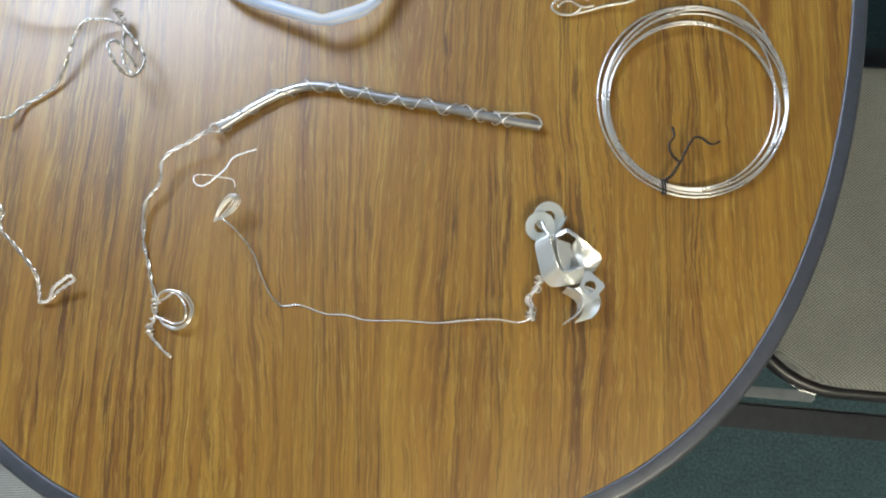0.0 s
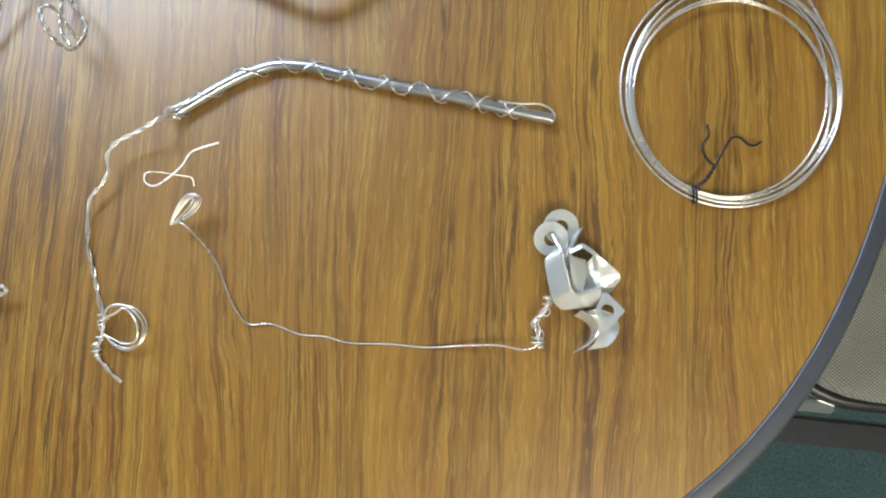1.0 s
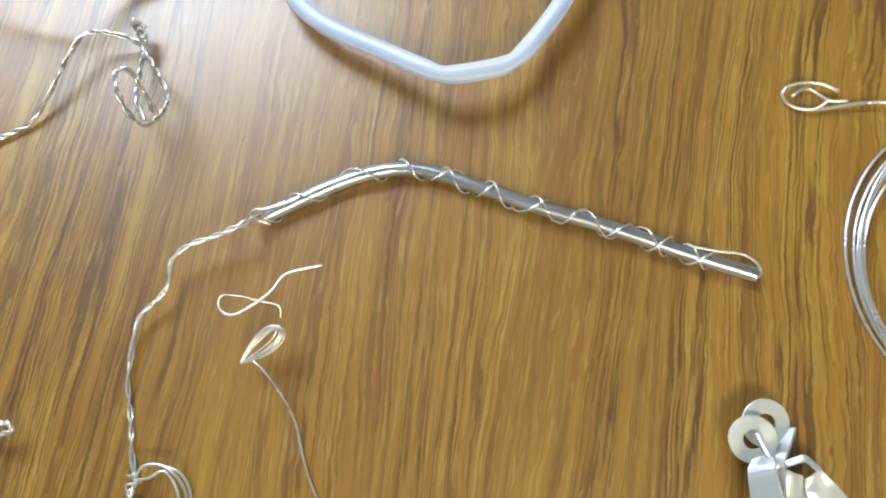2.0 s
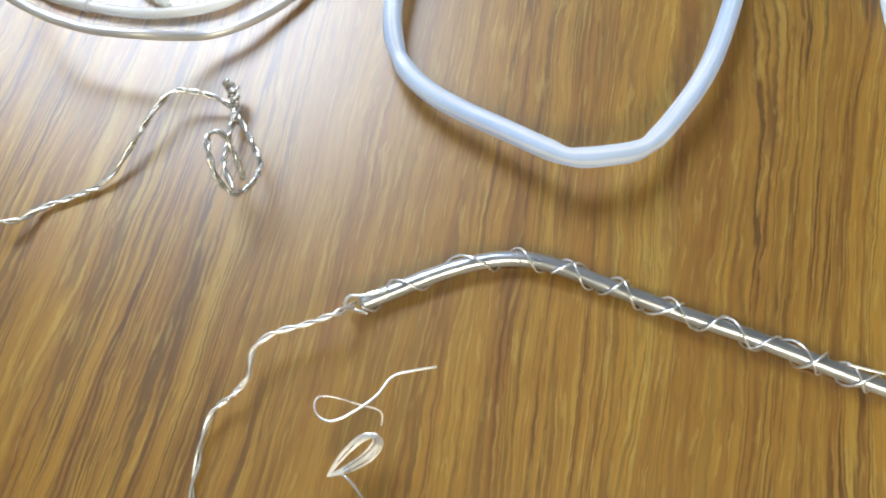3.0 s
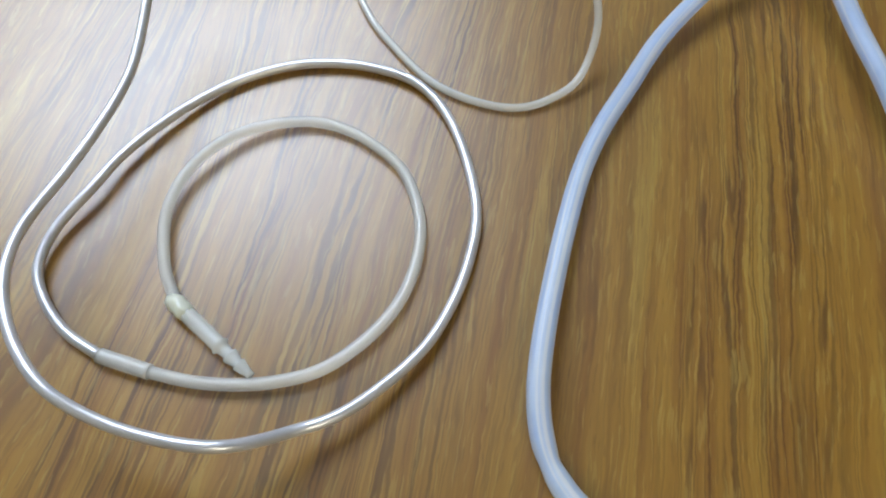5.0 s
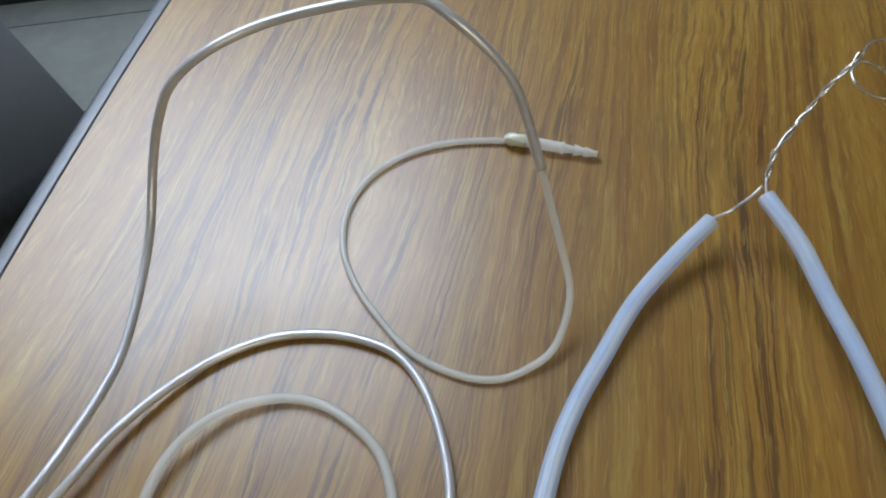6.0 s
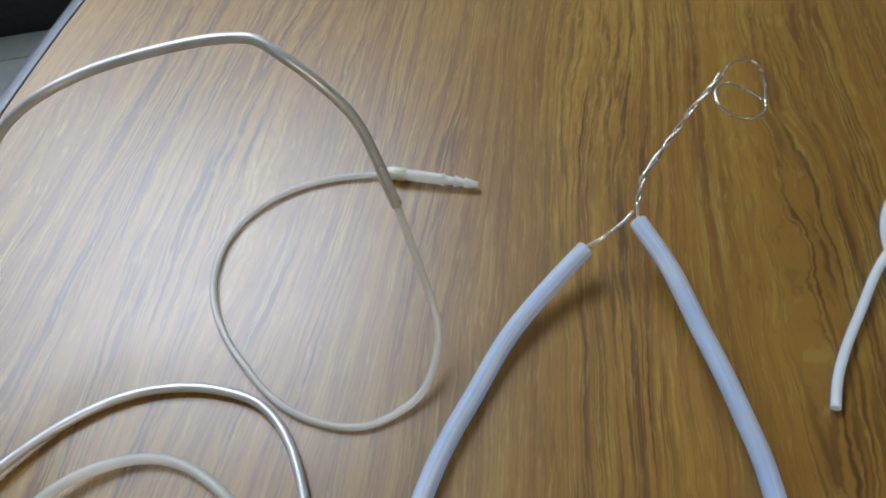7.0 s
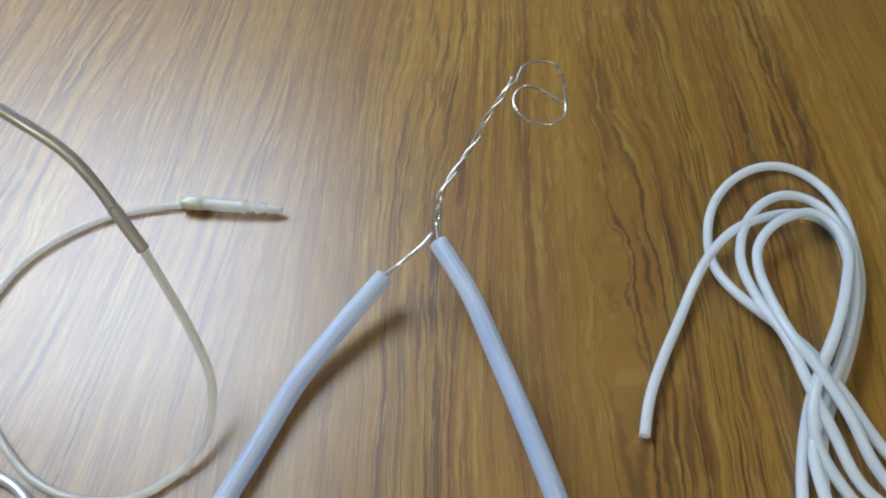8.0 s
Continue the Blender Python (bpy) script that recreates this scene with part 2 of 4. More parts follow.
def dense(nodes, step=0.003, ease=1):
    """An even, eased line through the nodes."""
    P = np.array(nodes, float)
    d = np.linalg.norm(np.diff(P, axis=0), axis=1) ** 0.5 + 1e-6
    k = np.r_[0, np.cumsum(d)]
    T = np.gradient(P, k, axis=0)
    out = []
    for i in range(len(P) - 1):
        h = k[i + 1] - k[i]
        m = max(2, int(np.ceil(np.linalg.norm(P[i + 1] - P[i]) / step)))
        for u in np.arange(m) / m:
            a, b = 2 * u**3 - 3 * u**2 + 1, u**3 - 2 * u**2 + u
            c, e = -2 * u**3 + 3 * u**2, u**3 - u**2
            out.append(a * P[i] + b * h * T[i] + c * P[i + 1] + e * h * T[i + 1])
    out.append(P[-1])
    out = np.array(out)
    for _ in range(ease):
        out[1:-1] = 0.25 * out[:-2] + 0.5 * out[1:-1] + 0.25 * out[2:]
    s = np.r_[0, np.cumsum(np.linalg.norm(np.diff(out, axis=0), axis=1))]
    q = np.linspace(0, s[-1], max(3, int(s[-1] / step)))
    return np.stack([np.interp(q, s, out[:, c]) for c in range(3)], -1)


def frames(P):
    """Tangents and two carried side vectors along a line."""
    T = np.gradient(P, axis=0)
    T /= np.linalg.norm(T, axis=1)[:, None] + 1e-12
    a = np.array([0, 0, 1.0]) if abs(T[0][2]) < 0.9 else np.array([1.0, 0, 0])
    N = []
    for t in T:
        a = a - t * (a @ t)
        a = a / (np.linalg.norm(a) + 1e-12)
        N.append(a)
    N = np.array(N)
    return T, N, np.cross(T, N)


def skin(bm, P, radius, seg, flat=1.0):
    _, N, B = frames(P)
    rows = []
    for i, p in enumerate(P):
        r = radius(i / (len(P) - 1)) if callable(radius) else radius
        rows.append([bm.verts.new(p + r * (math.cos(a) * N[i] * flat + math.sin(a) * B[i]))
                     for a in (2 * math.pi * k / seg for k in range(seg))])
    uv = bm.loops.layers.uv.verify()
    for i, (u, v) in enumerate(zip(rows, rows[1:])):
        for k in range(seg):
            f = bm.faces.new((u[k], u[(k + 1) % seg], v[(k + 1) % seg], v[k]))
            for loop, a, b in zip(f.loops, (k, k + 1, k + 1, k), (i, i, i + 1, i + 1)):
                loop[uv].uv = (a / seg, b * 0.05)
    return rows


def rod_mesh(P, radius, seg=8):
    bm = bmesh.new()
    rows = skin(bm, P, radius, seg)
    bm.faces.new(rows[0][::-1])
    bm.faces.new(rows[-1])
    return bm


def hose_mesh(P, radius, bore, seg=14):
    """A hollow tube with open ends."""
    bm = bmesh.new()
    o = skin(bm, P, radius, seg)
    inner = (lambda u: radius(u) * bore) if callable(radius) else radius * bore
    i = skin(bm, P, inner, seg)
    for a, b in ((o[0], i[0]), (o[-1], i[-1])):
        for k in range(seg):
            bm.faces.new((a[k], a[(k + 1) % seg], b[(k + 1) % seg], b[k]))
    return bm


def twist_lines(P, count, offset, pitch, phase=0.0, wob=0.25, seed=1):
    """Lines of strands wound round one another along P, a little uneven."""
    rng = np.random.RandomState(seed)
    _, N, B = frames(P)
    s = np.r_[0, np.cumsum(np.linalg.norm(np.diff(P, axis=0), axis=1))]
    knots = np.linspace(0, s[-1] + 1e-6, max(4, int(s[-1] / 0.02)))
    warp = np.interp(s, knots, np.cumsum(rng.uniform(1 - wob * 2, 1 + wob * 2, len(knots))))
    ang = warp * 2 * math.pi * (knots[1] - knots[0]) / pitch + phase
    gap = np.interp(s, knots, rng.uniform(0.8, 1.35, len(knots))) * offset
    return [P + gap[:, None] * (np.cos(ang + 2 * math.pi * k / count)[:, None] * N + np.sin(ang + 2 * math.pi * k / count)[:, None] * B)
            for k in range(count)]


def above(P, r):
    """Keeps a line clear of the table top."""
    Q = np.array(P)
    Q[:, 2] = np.maximum(Q[:, 2], TOP + r)
    return Q


def twisted(parent, nodes, wire, pitch, mat, count=2, seed=1, name="strand", ease=1):
    P = dense(nodes, 0.002, ease)
    return [part(name, rod_mesh(above(Q, wire), wire, 7), mat, parent) for Q in twist_lines(P, count, wire * 1.05, pitch, 0.3, 0.25, seed)]


def tangle(P, radius, turns, seed):
    """A loose wire that loops unevenly round a line."""
    rng = np.random.RandomState(seed)
    Q = dense(P, 0.0008, 2)
    _, N, B = frames(Q)
    u = np.linspace(0, 1, len(Q))
    r = radius * np.interp(u, np.linspace(0, 1, 9), rng.uniform(0.35, 1.3, 9))
    a = turns * 2 * math.pi * np.interp(u, np.linspace(0, 1, 7), np.r_[0, np.sort(rng.uniform(0.05, 0.95, 5)), 1])
    return above(Q + r[:, None] * (np.cos(a)[:, None] * N + np.sin(a)[:, None] * B), 0.001)


def slab(outline, z0, z1, bevel=0.0, seg=2):
    bm = bmesh.new()
    low = [bm.verts.new((x, y, z0)) for x, y in outline]
    f = bm.faces.new(low)
    up = bmesh.ops.extrude_face_region(bm, geom=[f])["geom"]
    bmesh.ops.translate(bm, vec=(0, 0, z1 - z0), verts=[v for v in up if isinstance(v, bmesh.types.BMVert)])
    if bevel:
        edges = [e for e in bm.edges if abs(e.verts[0].co.z - e.verts[1].co.z) < 1e-6]
        bmesh.ops.bevel(bm, geom=edges, offset=bevel, segments=seg, profile=0.6, affect="EDGES")
    return bm


def box(x0, x1, y0, y1, z0, z1, bevel=0.0):
    bm = slab([(x0, y0), (x1, y0), (x1, y1), (x0, y1)], z0, z1)
    if bevel:
        bmesh.ops.bevel(bm, geom=bm.edges[:], offset=bevel, segments=2, affect="EDGES")
    return bm


def plate(points, thick=0.0014, hole=None):
    """A thin sheet with rounded corners cut from a polygon in space; hole: (centre u, v, radius) along its first two sides."""
    bm = bmesh.new()
    P = [Vector(p) for p in points]
    if hole:
        c, r = Vector(hole[0]), hole[1]
        nrm = (P[1] - P[0]).cross(P[-1] - P[0]).normalized()
        c = c - nrm * (c - P[0]).dot(nrm)
        ax = (P[1] - P[0]).normalized()
        ay = nrm.cross(ax)
        m = 24
        ring = [bm.verts.new(c + r * (math.cos(2 * math.pi * k / m) * ax + math.sin(2 * math.pi * k / m) * ay)) for k in range(m)]
        outer = []
        for k in range(m):
            d = math.cos(2 * math.pi * k / m) * ax + math.sin(2 * math.pi * k / m) * ay
            best = 1.0
            for a, b in zip(P, P[1:] + P[:1]):
                e = b - a
                den = d.cross(e).dot(nrm)
                if abs(den) > 1e-9:
                    t = (a - c).cross(e).dot(nrm) / den
                    s = (a - c).cross(d).dot(nrm) / den
                    if t > 0 and -0.001 <= s <= 1.001:
                        best = min(best, t)
            outer.append(bm.verts.new(c + d * best))
        for k in range(m):
            bm.faces.new((ring[k], ring[(k + 1) % m], outer[(k + 1) % m], outer[k]))
    else:
        bm.faces.new([bm.verts.new(p) for p in P])
    bmesh.ops.recalc_face_normals(bm, faces=bm.faces)
    bmesh.ops.solidify(bm, geom=bm.faces[:], thickness=thick)
    return bm


def strap(P, across, thick=0.0014):
    """A bent strip: a line swept with a flat section that lies along the vector across."""
    bm = bmesh.new()
    a = Vector(across)
    rows = []
    for k, p in enumerate(P):
        p = Vector(p)
        t = (Vector(P[min(k + 1, len(P) - 1)]) - Vector(P[max(k - 1, 0)])).normalized()
        n = t.cross(a).normalized() * thick / 2
        rows.append([bm.verts.new(p + s * a / 2 + q * n) for s, q in ((-1, -1), (1, -1), (1, 1), (-1, 1))])
    for u, v in zip(rows, rows[1:]):
        for k in range(4):
            bm.faces.new((u[k], u[(k + 1) % 4], v[(k + 1) % 4], v[k]))
    bm.faces.new(rows[0][::-1])
    bm.faces.new(rows[-1])
    return bm


def turned(profile, a, b, seg=20, bore=0.45):
    """A lathed piece from a to b; profile: rows of (way along 0..1, radius)."""
    a, b = np.array(a, float), np.array(b, float)
    P = np.array([a + (b - a) * u for u, _ in profile])
    axis = (b - a) / np.linalg.norm(b - a)
    n = np.cross(axis, (0, 0, 1.0))
    n /= np.linalg.norm(n)
    m = np.cross(axis, n)
    bm = bmesh.new()
    rows = [[bm.verts.new(p + r * (math.cos(2 * math.pi * k / seg) * n + math.sin(2 * math.pi * k / seg) * m)) for k in range(seg)]
            for p, (_, r) in zip(P, profile)]
    tip = [bm.verts.new(P[-1] + profile[-1][1] * bore * (math.cos(2 * math.pi * k / seg) * n + math.sin(2 * math.pi * k / seg) * m)) for k in range(seg)]
    deep = [bm.verts.new(v.co - Vector(axis) * 0.01) for v in tip]
    rows += [tip, deep]
    for u, v in zip(rows, rows[1:]):
        for k in range(seg):
            bm.faces.new((u[k], u[(k + 1) % seg], v[(k + 1) % seg], v[k]))
    bm.faces.new(rows[0][::-1])
    bm.faces.new(deep)
    return bm


# ---- room ----
def structure(name, bm, mat, label, category):
    return tagged(part(name, bm, mat, None, "", False), label, category, kind="structure")


X0, X1, Y0, Y1 = -3.6, 3.4, -3.2, 4.6
structure("floor", box(X0, X1, Y0, Y1, -0.1, 0.0), CARPET, "short-pile teal office carpet", "floor")
structure("ceiling", box(X0, X1, Y0, Y1, CEIL, CEIL + 0.1), CEILTILE, "white mineral-fibre office ceiling", "ceiling")
structure("wall_west", box(X0 - 0.12, X0, Y0, Y1, 0, CEIL), WALLPAINT, "plain off-white painted office wall", "wall")
structure("wall_east", box(X1, X1 + 0.12, Y0, Y1, 0, CEIL), WALLPAINT, "plain off-white painted office wall", "wall")
structure("wall_south", box(X0 - 0.12, X1 + 0.12, Y0 - 0.12, Y0, 0, CEIL), WALLPAINT, "plain off-white painted office wall", "wall")
structure("wall_north", box(X0 - 0.12, X1 + 0.12, Y1, Y1 + 0.12, 0, CEIL), WALLPAINT, "plain off-white painted office wall", "wall")
# the added warm fill gets the same panel; no fixture is known there
for (lx, ly), sx, sy, w, tint in LAMPS:
    lamp = thing("ceiling_light", "flat white ceiling light panel in a thin frame, out of view", "ceiling light", "ceiling lights", (lx, ly, CEIL))
    part("diffuser", box(-sx / 2, sx / 2, -sy / 2, sy / 2, -0.03, -0.012), LENS, lamp, "glowing white diffuser", False)
    for a, b, c, d in ((-sx / 2 - 0.03, -sx / 2, -sy / 2 - 0.03, sy / 2 + 0.03), (sx / 2, sx / 2 + 0.03, -sy / 2 - 0.03, sy / 2 + 0.03),
                       (-sx / 2, sx / 2, -sy / 2 - 0.03, -sy / 2), (-sx / 2, sx / 2, sy / 2, sy / 2 + 0.03)):
        part("frame", box(a, b, c, d, -0.034, -0.001), CEILTILE, lamp, "", False)


# ---- table ----
def oval(grow, m=160):
    """The table's outline: a blunt oval, a little turned from the grain."""
    a, b, n, th = 0.600 + grow, 1.064 + grow, 2.727, 0.058
    out = []
    for k in range(m):
        u = 2 * math.pi * k / m
        c, s = math.cos(u), math.sin(u)
        x, y = a * math.copysign(abs(c) ** (2 / n), c), b * math.copysign(abs(s) ** (2 / n), s)
        out.append((-0.005 + x * math.cos(th) - y * math.sin(th), 0.736 + x * math.sin(th) + y * math.cos(th)))
    return out


def ring_profile(profile, m=200):
    """A band round the table: profile rows of (outward, height)."""
    bm = bmesh.new()
    rows = [[bm.verts.new((x, y, z)) for x, y in oval(o, m)] for o, z in profile]
    rows.append(rows[0])
    for u, v in zip(rows, rows[1:]):
        for k in range(m):
            bm.faces.new((u[k], u[(k + 1) % m], v[(k + 1) % m], v[k]))
    return bm


table = thing("conference_table", "oval wood-grain laminate conference table with dark rubber edging", "table")
part("tabletop", slab(oval(0.0, 200), TOP - 0.028, TOP), WOOD, table, "brown wood-grain laminate top", False)
part("edge_band", ring_profile([(0.0005, TOP - 0.03), (0.0005, TOP + 0.0006), (0.0012, TOP + 0.0014), (0.0025, TOP + 0.0018), (0.0035, TOP + 0.0019), (0.0120, TOP + 0.0019), (0.0132, TOP + 0.0017), (0.0160, TOP + 0.0003), (0.0178, TOP - 0.0025),
                                (0.0185, TOP - 0.008), (0.0185, TOP - 0.021), (0.0160, TOP - 0.028), (0.011, TOP - 0.031)]), EDGE, table, "dark blue-grey rubber edge band")
for cy in (0.25, 1.22):
    ped = part("pedestal", slab([(0.02 + 0.2 * c, cy + 0.06 * s) for c, s in ((-1, -1), (1, -1), (1, 1), (-1, 1))], 0.05, TOP - 0.031, 0.0), BLUEGREY, table, "", False)
    part("foot", box(-0.3, 0.34, cy - 0.05, cy + 0.05, 0.0, 0.05, 0.012), BLACK, table, "", False)


# ---- thick blue-white silicone tube, tied with wire ----
def wobble(r, amount, seed, kinks=()):
    rng = np.random.RandomState(seed)
    ph = rng.uniform(0, 6, 3)
    return lambda u: r * (1 + amount * (math.sin(9 * u + ph[0]) + 0.6 * math.sin(23 * u + ph[1])) / 2
                          - sum(0.16 * math.exp(-((u - k) / 0.006) ** 2) for k in kinks))


THICK = [(-0.014, 0.686, 0.765), (-0.04, 0.652, 0.757), (-0.068, 0.608, 0.75), (-0.089, 0.557, 0.747), (-0.105, 0.515, 0.747), (-0.116, 0.467, 0.748),
    (-0.124, 0.32, 0.759), (-0.114, 0.284, 0.756), (-0.101, 0.266, 0.757), (-0.083, 0.253, 0.758), (-0.06, 0.243, 0.759), (-0.028, 0.231, 0.763),
    (0.001, 0.22, 0.767), (0.016, 0.216, 0.768), (0.04, 0.222, 0.766), (0.065, 0.235, 0.762), (0.088, 0.271, 0.759), (0.102, 0.302, 0.76),
    (0.113, 0.344, 0.758), (0.119, 0.388, 0.757), (0.105, 0.521, 0.757), (0.094, 0.553, 0.762), (0.082, 0.583, 0.767), (0.067, 0.621, 0.769),
    (0.048, 0.665, 0.776), (0.025, 0.705, 0.78)]
thick = thing("silicone_tube", "thick bluish-white silicone tube bent into a kinked loop", "tube")
tP = above(dense(THICK, 0.003, 2), 0.0072)
KINKS = [np.linalg.norm(tP[:, :2] - q, axis=1).argmin() / (len(tP) - 1) for q in ((0.013, 0.216), (0.066, 0.236), (-0.112, 0.279))]
part("hose", hose_mesh(tP, wobble(0.0070, 0.02, 3, KINKS), 0.62, 18), SILICONE, thick)
THICK_WIRE = [(-0.01, 0.68, 0.777), (0.006, 0.695, 0.78), (0.02, 0.709, 0.785), (0.024, 0.72, 0.791), (0.026, 0.731, 0.803), (0.037, 0.748, 0.811),
    (0.049, 0.767, 0.818), (0.058, 0.775, 0.835), (0.072, 0.786, 0.851), (0.086, 0.807, 0.857), (0.098, 0.814, 0.855), (0.108, 0.813, 0.852),
    (0.114, 0.801, 0.844), (0.115, 0.789, 0.836), (0.114, 0.779, 0.834), (0.103, 0.771, 0.833), (0.09, 0.774, 0.833), (0.08, 0.784, 0.835),
    (0.078, 0.797, 0.837), (0.086, 0.806, 0.839), (0.098, 0.802, 0.838), (0.113, 0.79, 0.836)]
wP = dense(THICK_WIRE, 0.002, 2)
cut = int(len(wP) * 0.15)
end = int(len(wP) * 0.5)
inside = np.array([tP[10], tP[5], tP[0]]) + (0, 0, 0.002)
part("wire", rod_mesh(dense(np.vstack([inside, wP[4:cut + 1:6]]), 0.003), 0.0013), STEEL, thick, "bare wire out of the tube's mouth")
for k, Q in enumerate(twist_lines(wP[cut:end], 2, 0.0014, 0.036, 0.4, 0.2, 5)):
    part("strand", rod_mesh(Q if k else np.vstack([Q, wP[end + 3:]]), 0.0011), DULLWIRE, thick, "twisted wire tail")
far = np.array([tP[-12], tP[-5], tP[-1] + (0, 0, 0.002), (tP[-1] + wP[cut]) / 2, wP[cut]])
part("wire", rod_mesh(dense(far, 0.003), 0.0012), STEEL, thick)

# ---- long silver sleeve tube with clear tube at both ends ----
SILVER_IN = [(-0.388, 0.294, 0.745), (-0.414, 0.304, 0.745), (-0.434, 0.319, 0.745), (-0.447, 0.335, 0.746), (-0.451, 0.35, 0.747), (-0.449, 0.372, 0.748),
    (-0.437, 0.403, 0.75), (-0.428, 0.432, 0.749), (-0.404, 0.475, 0.747), (-0.374, 0.51, 0.745), (-0.338, 0.533, 0.745), (-0.305, 0.542, 0.745),
    (-0.275, 0.543, 0.745), (-0.243, 0.536, 0.745), (-0.218, 0.516, 0.745), (-0.195, 0.479, 0.745), (-0.179, 0.434, 0.745), (-0.178, 0.4, 0.745),
    (-0.183, 0.368, 0.745), (-0.194, 0.336, 0.747), (-0.215, 0.305, 0.75), (-0.235, 0.283, 0.755), (-0.254, 0.271, 0.758), (-0.242, 0.276, 0.76),
    (-0.266, 0.264, 0.764)]
SILVER_OUT = [(-0.261, 0.258, 0.779), (-0.285, 0.251, 0.78), (-0.324, 0.248, 0.782), (-0.358, 0.252, 0.787), (-0.384, 0.261, 0.794), (-0.408, 0.279, 0.794),
    (-0.426, 0.301, 0.793), (-0.436, 0.322, 0.792), (-0.44, 0.349, 0.79), (-0.432, 0.392, 0.788), (-0.428, 0.423, 0.786), (-0.424, 0.459, 0.786),
    (-0.424, 0.486, 0.788), (-0.434, 0.565, 0.808), (-0.433, 0.607, 0.85), (-0.419, 0.618, 0.886), (-0.404, 0.626, 0.911), (-0.379, 0.64, 0.929),
    (-0.344, 0.661, 0.939), (-0.284, 0.676, 0.951), (-0.252, 0.68, 0.955), (-0.234, 0.681, 0.954), (-0.217, 0.675, 0.947), (-0.194, 0.67, 0.93),
    (-0.174, 0.666, 0.905), (-0.15, 0.647, 0.846)]
CLEAR_LOOP = [(-0.15, 0.647, 0.847), (-0.142, 0.637, 0.825), (-0.129, 0.619, 0.795), (-0.118, 0.597, 0.77), (-0.119, 0.577, 0.755), (-0.126, 0.556, 0.747),
    (-0.141, 0.541, 0.744), (-0.16, 0.529, 0.743), (-0.181, 0.526, 0.743), (-0.211, 0.531, 0.743), (-0.235, 0.542, 0.743), (-0.264, 0.566, 0.743),
    (-0.287, 0.589, 0.743), (-0.307, 0.62, 0.743), (-0.316, 0.649, 0.743), (-0.317, 0.68, 0.743), (-0.305, 0.714, 0.743), (-0.28, 0.742, 0.743),
    (-0.251, 0.759, 0.743), (-0.22, 0.768, 0.743), (-0.176, 0.774, 0.744)]
CLEAR_RING = [(-0.354, 0.29, 0.744), (-0.328, 0.289, 0.744), (-0.302, 0.292, 0.744), (-0.279, 0.298, 0.744), (-0.254, 0.31, 0.744), (-0.235, 0.329, 0.744),
    (-0.219, 0.355, 0.744), (-0.212, 0.382, 0.744), (-0.213, 0.414, 0.745), (-0.222, 0.439, 0.744), (-0.235, 0.459, 0.744), (-0.254, 0.473, 0.744),
    (-0.282, 0.485, 0.744), (-0.307, 0.487, 0.745), (-0.331, 0.48, 0.746), (-0.351, 0.468, 0.748), (-0.368, 0.449, 0.75), (-0.38, 0.423, 0.749),
    (-0.382, 0.395, 0.748), (-0.375, 0.371, 0.747), (-0.367, 0.353, 0.746), (-0.355, 0.337, 0.744)]
line = thing("sleeved_tube", "long silver-sleeved tube with milky clear ends and barbed fittings", "tube")
sP = above(dense(np.vstack([SILVER_IN[:-2], SILVER_OUT[1:]]), 0.003, 3), 0.0037)
part("sleeve", hose_mesh(sP, wobble(0.0035, 0.03, 8), 0.7, 12), SILVER, line, "satin silver sleeve")
cP = above(dense(CLEAR_LOOP, 0.003, 5), 0.0034)
part("clear_tube", hose_mesh(cP, wobble(0.0030, 0.02, 2), 0.55, 14), CLEAR, line, "thin milky clear tube")
rP = above(dense(CLEAR_RING, 0.003, 5), 0.0048)
part("clear_tube", hose_mesh(rP, wobble(0.0041, 0.02, 4), 0.55, 14), CLEAR, line, "wider milky clear tube lying in a ring")
part("collar", hose_mesh(dense(np.vstack([rP[0], (rP[0] + sP[0]) / 2, sP[0]]), 0.002), 0.0050, 0.82, 16), CLEAR, line, "clear joining collar")
part("collar", hose_mesh(sP[-12:], 0.0039, 0.9, 14), SILVER, line)


def barbed(base, tip, size):
    """A hose barb: glued collar, plain shank, three barbs."""
    s = size
    base, tip = np.array(base, float), np.array(tip, float)
    body = part("barb_fitting", turned([(0.0, 0.6 * s), (0.02, 0.92 * s), (0.30, 0.98 * s), (0.56, 0.92 * s), (0.60, 1.12 * s), (0.615, 0.80 * s), (0.72, 0.62 * s),
                                        (0.725, 0.95 * s), (0.745, 0.92 * s), (0.84, 0.55 * s), (0.845, 0.82 * s), (0.865, 0.8 * s), (0.96, 0.5 * s), (1.0, 0.48 * s)],
                                       base, tip), NYLON, line, "translucent nylon hose barb")
    away = (tip - base)
    lump = turned([(0.0, 0.62 * s), (0.15, 0.98 * s), (0.35, 1.16 * s), (0.5, 1.02 * s), (0.62, 1.14 * s), (0.85, 1.05 * s), (1.0, 0.8 * s)], base - away * 0.1, base + away * 0.17)
    rng = random.Random(4)
    for v in lump.verts:
        v.co += Vector([rng.uniform(-1, 1) * s * 0.12 for _ in range(3)])
    part("glue", lump, GLUE, body, "lumpy yellowed glue")


barbed((-0.352, 0.334, TOP + 0.008), (-0.293, 0.299, TOP + 0.006), 0.0054)
barbed((-0.186, 0.771, TOP + 0.0075), (-0.108, 0.765, TOP + 0.006), 0.0055)

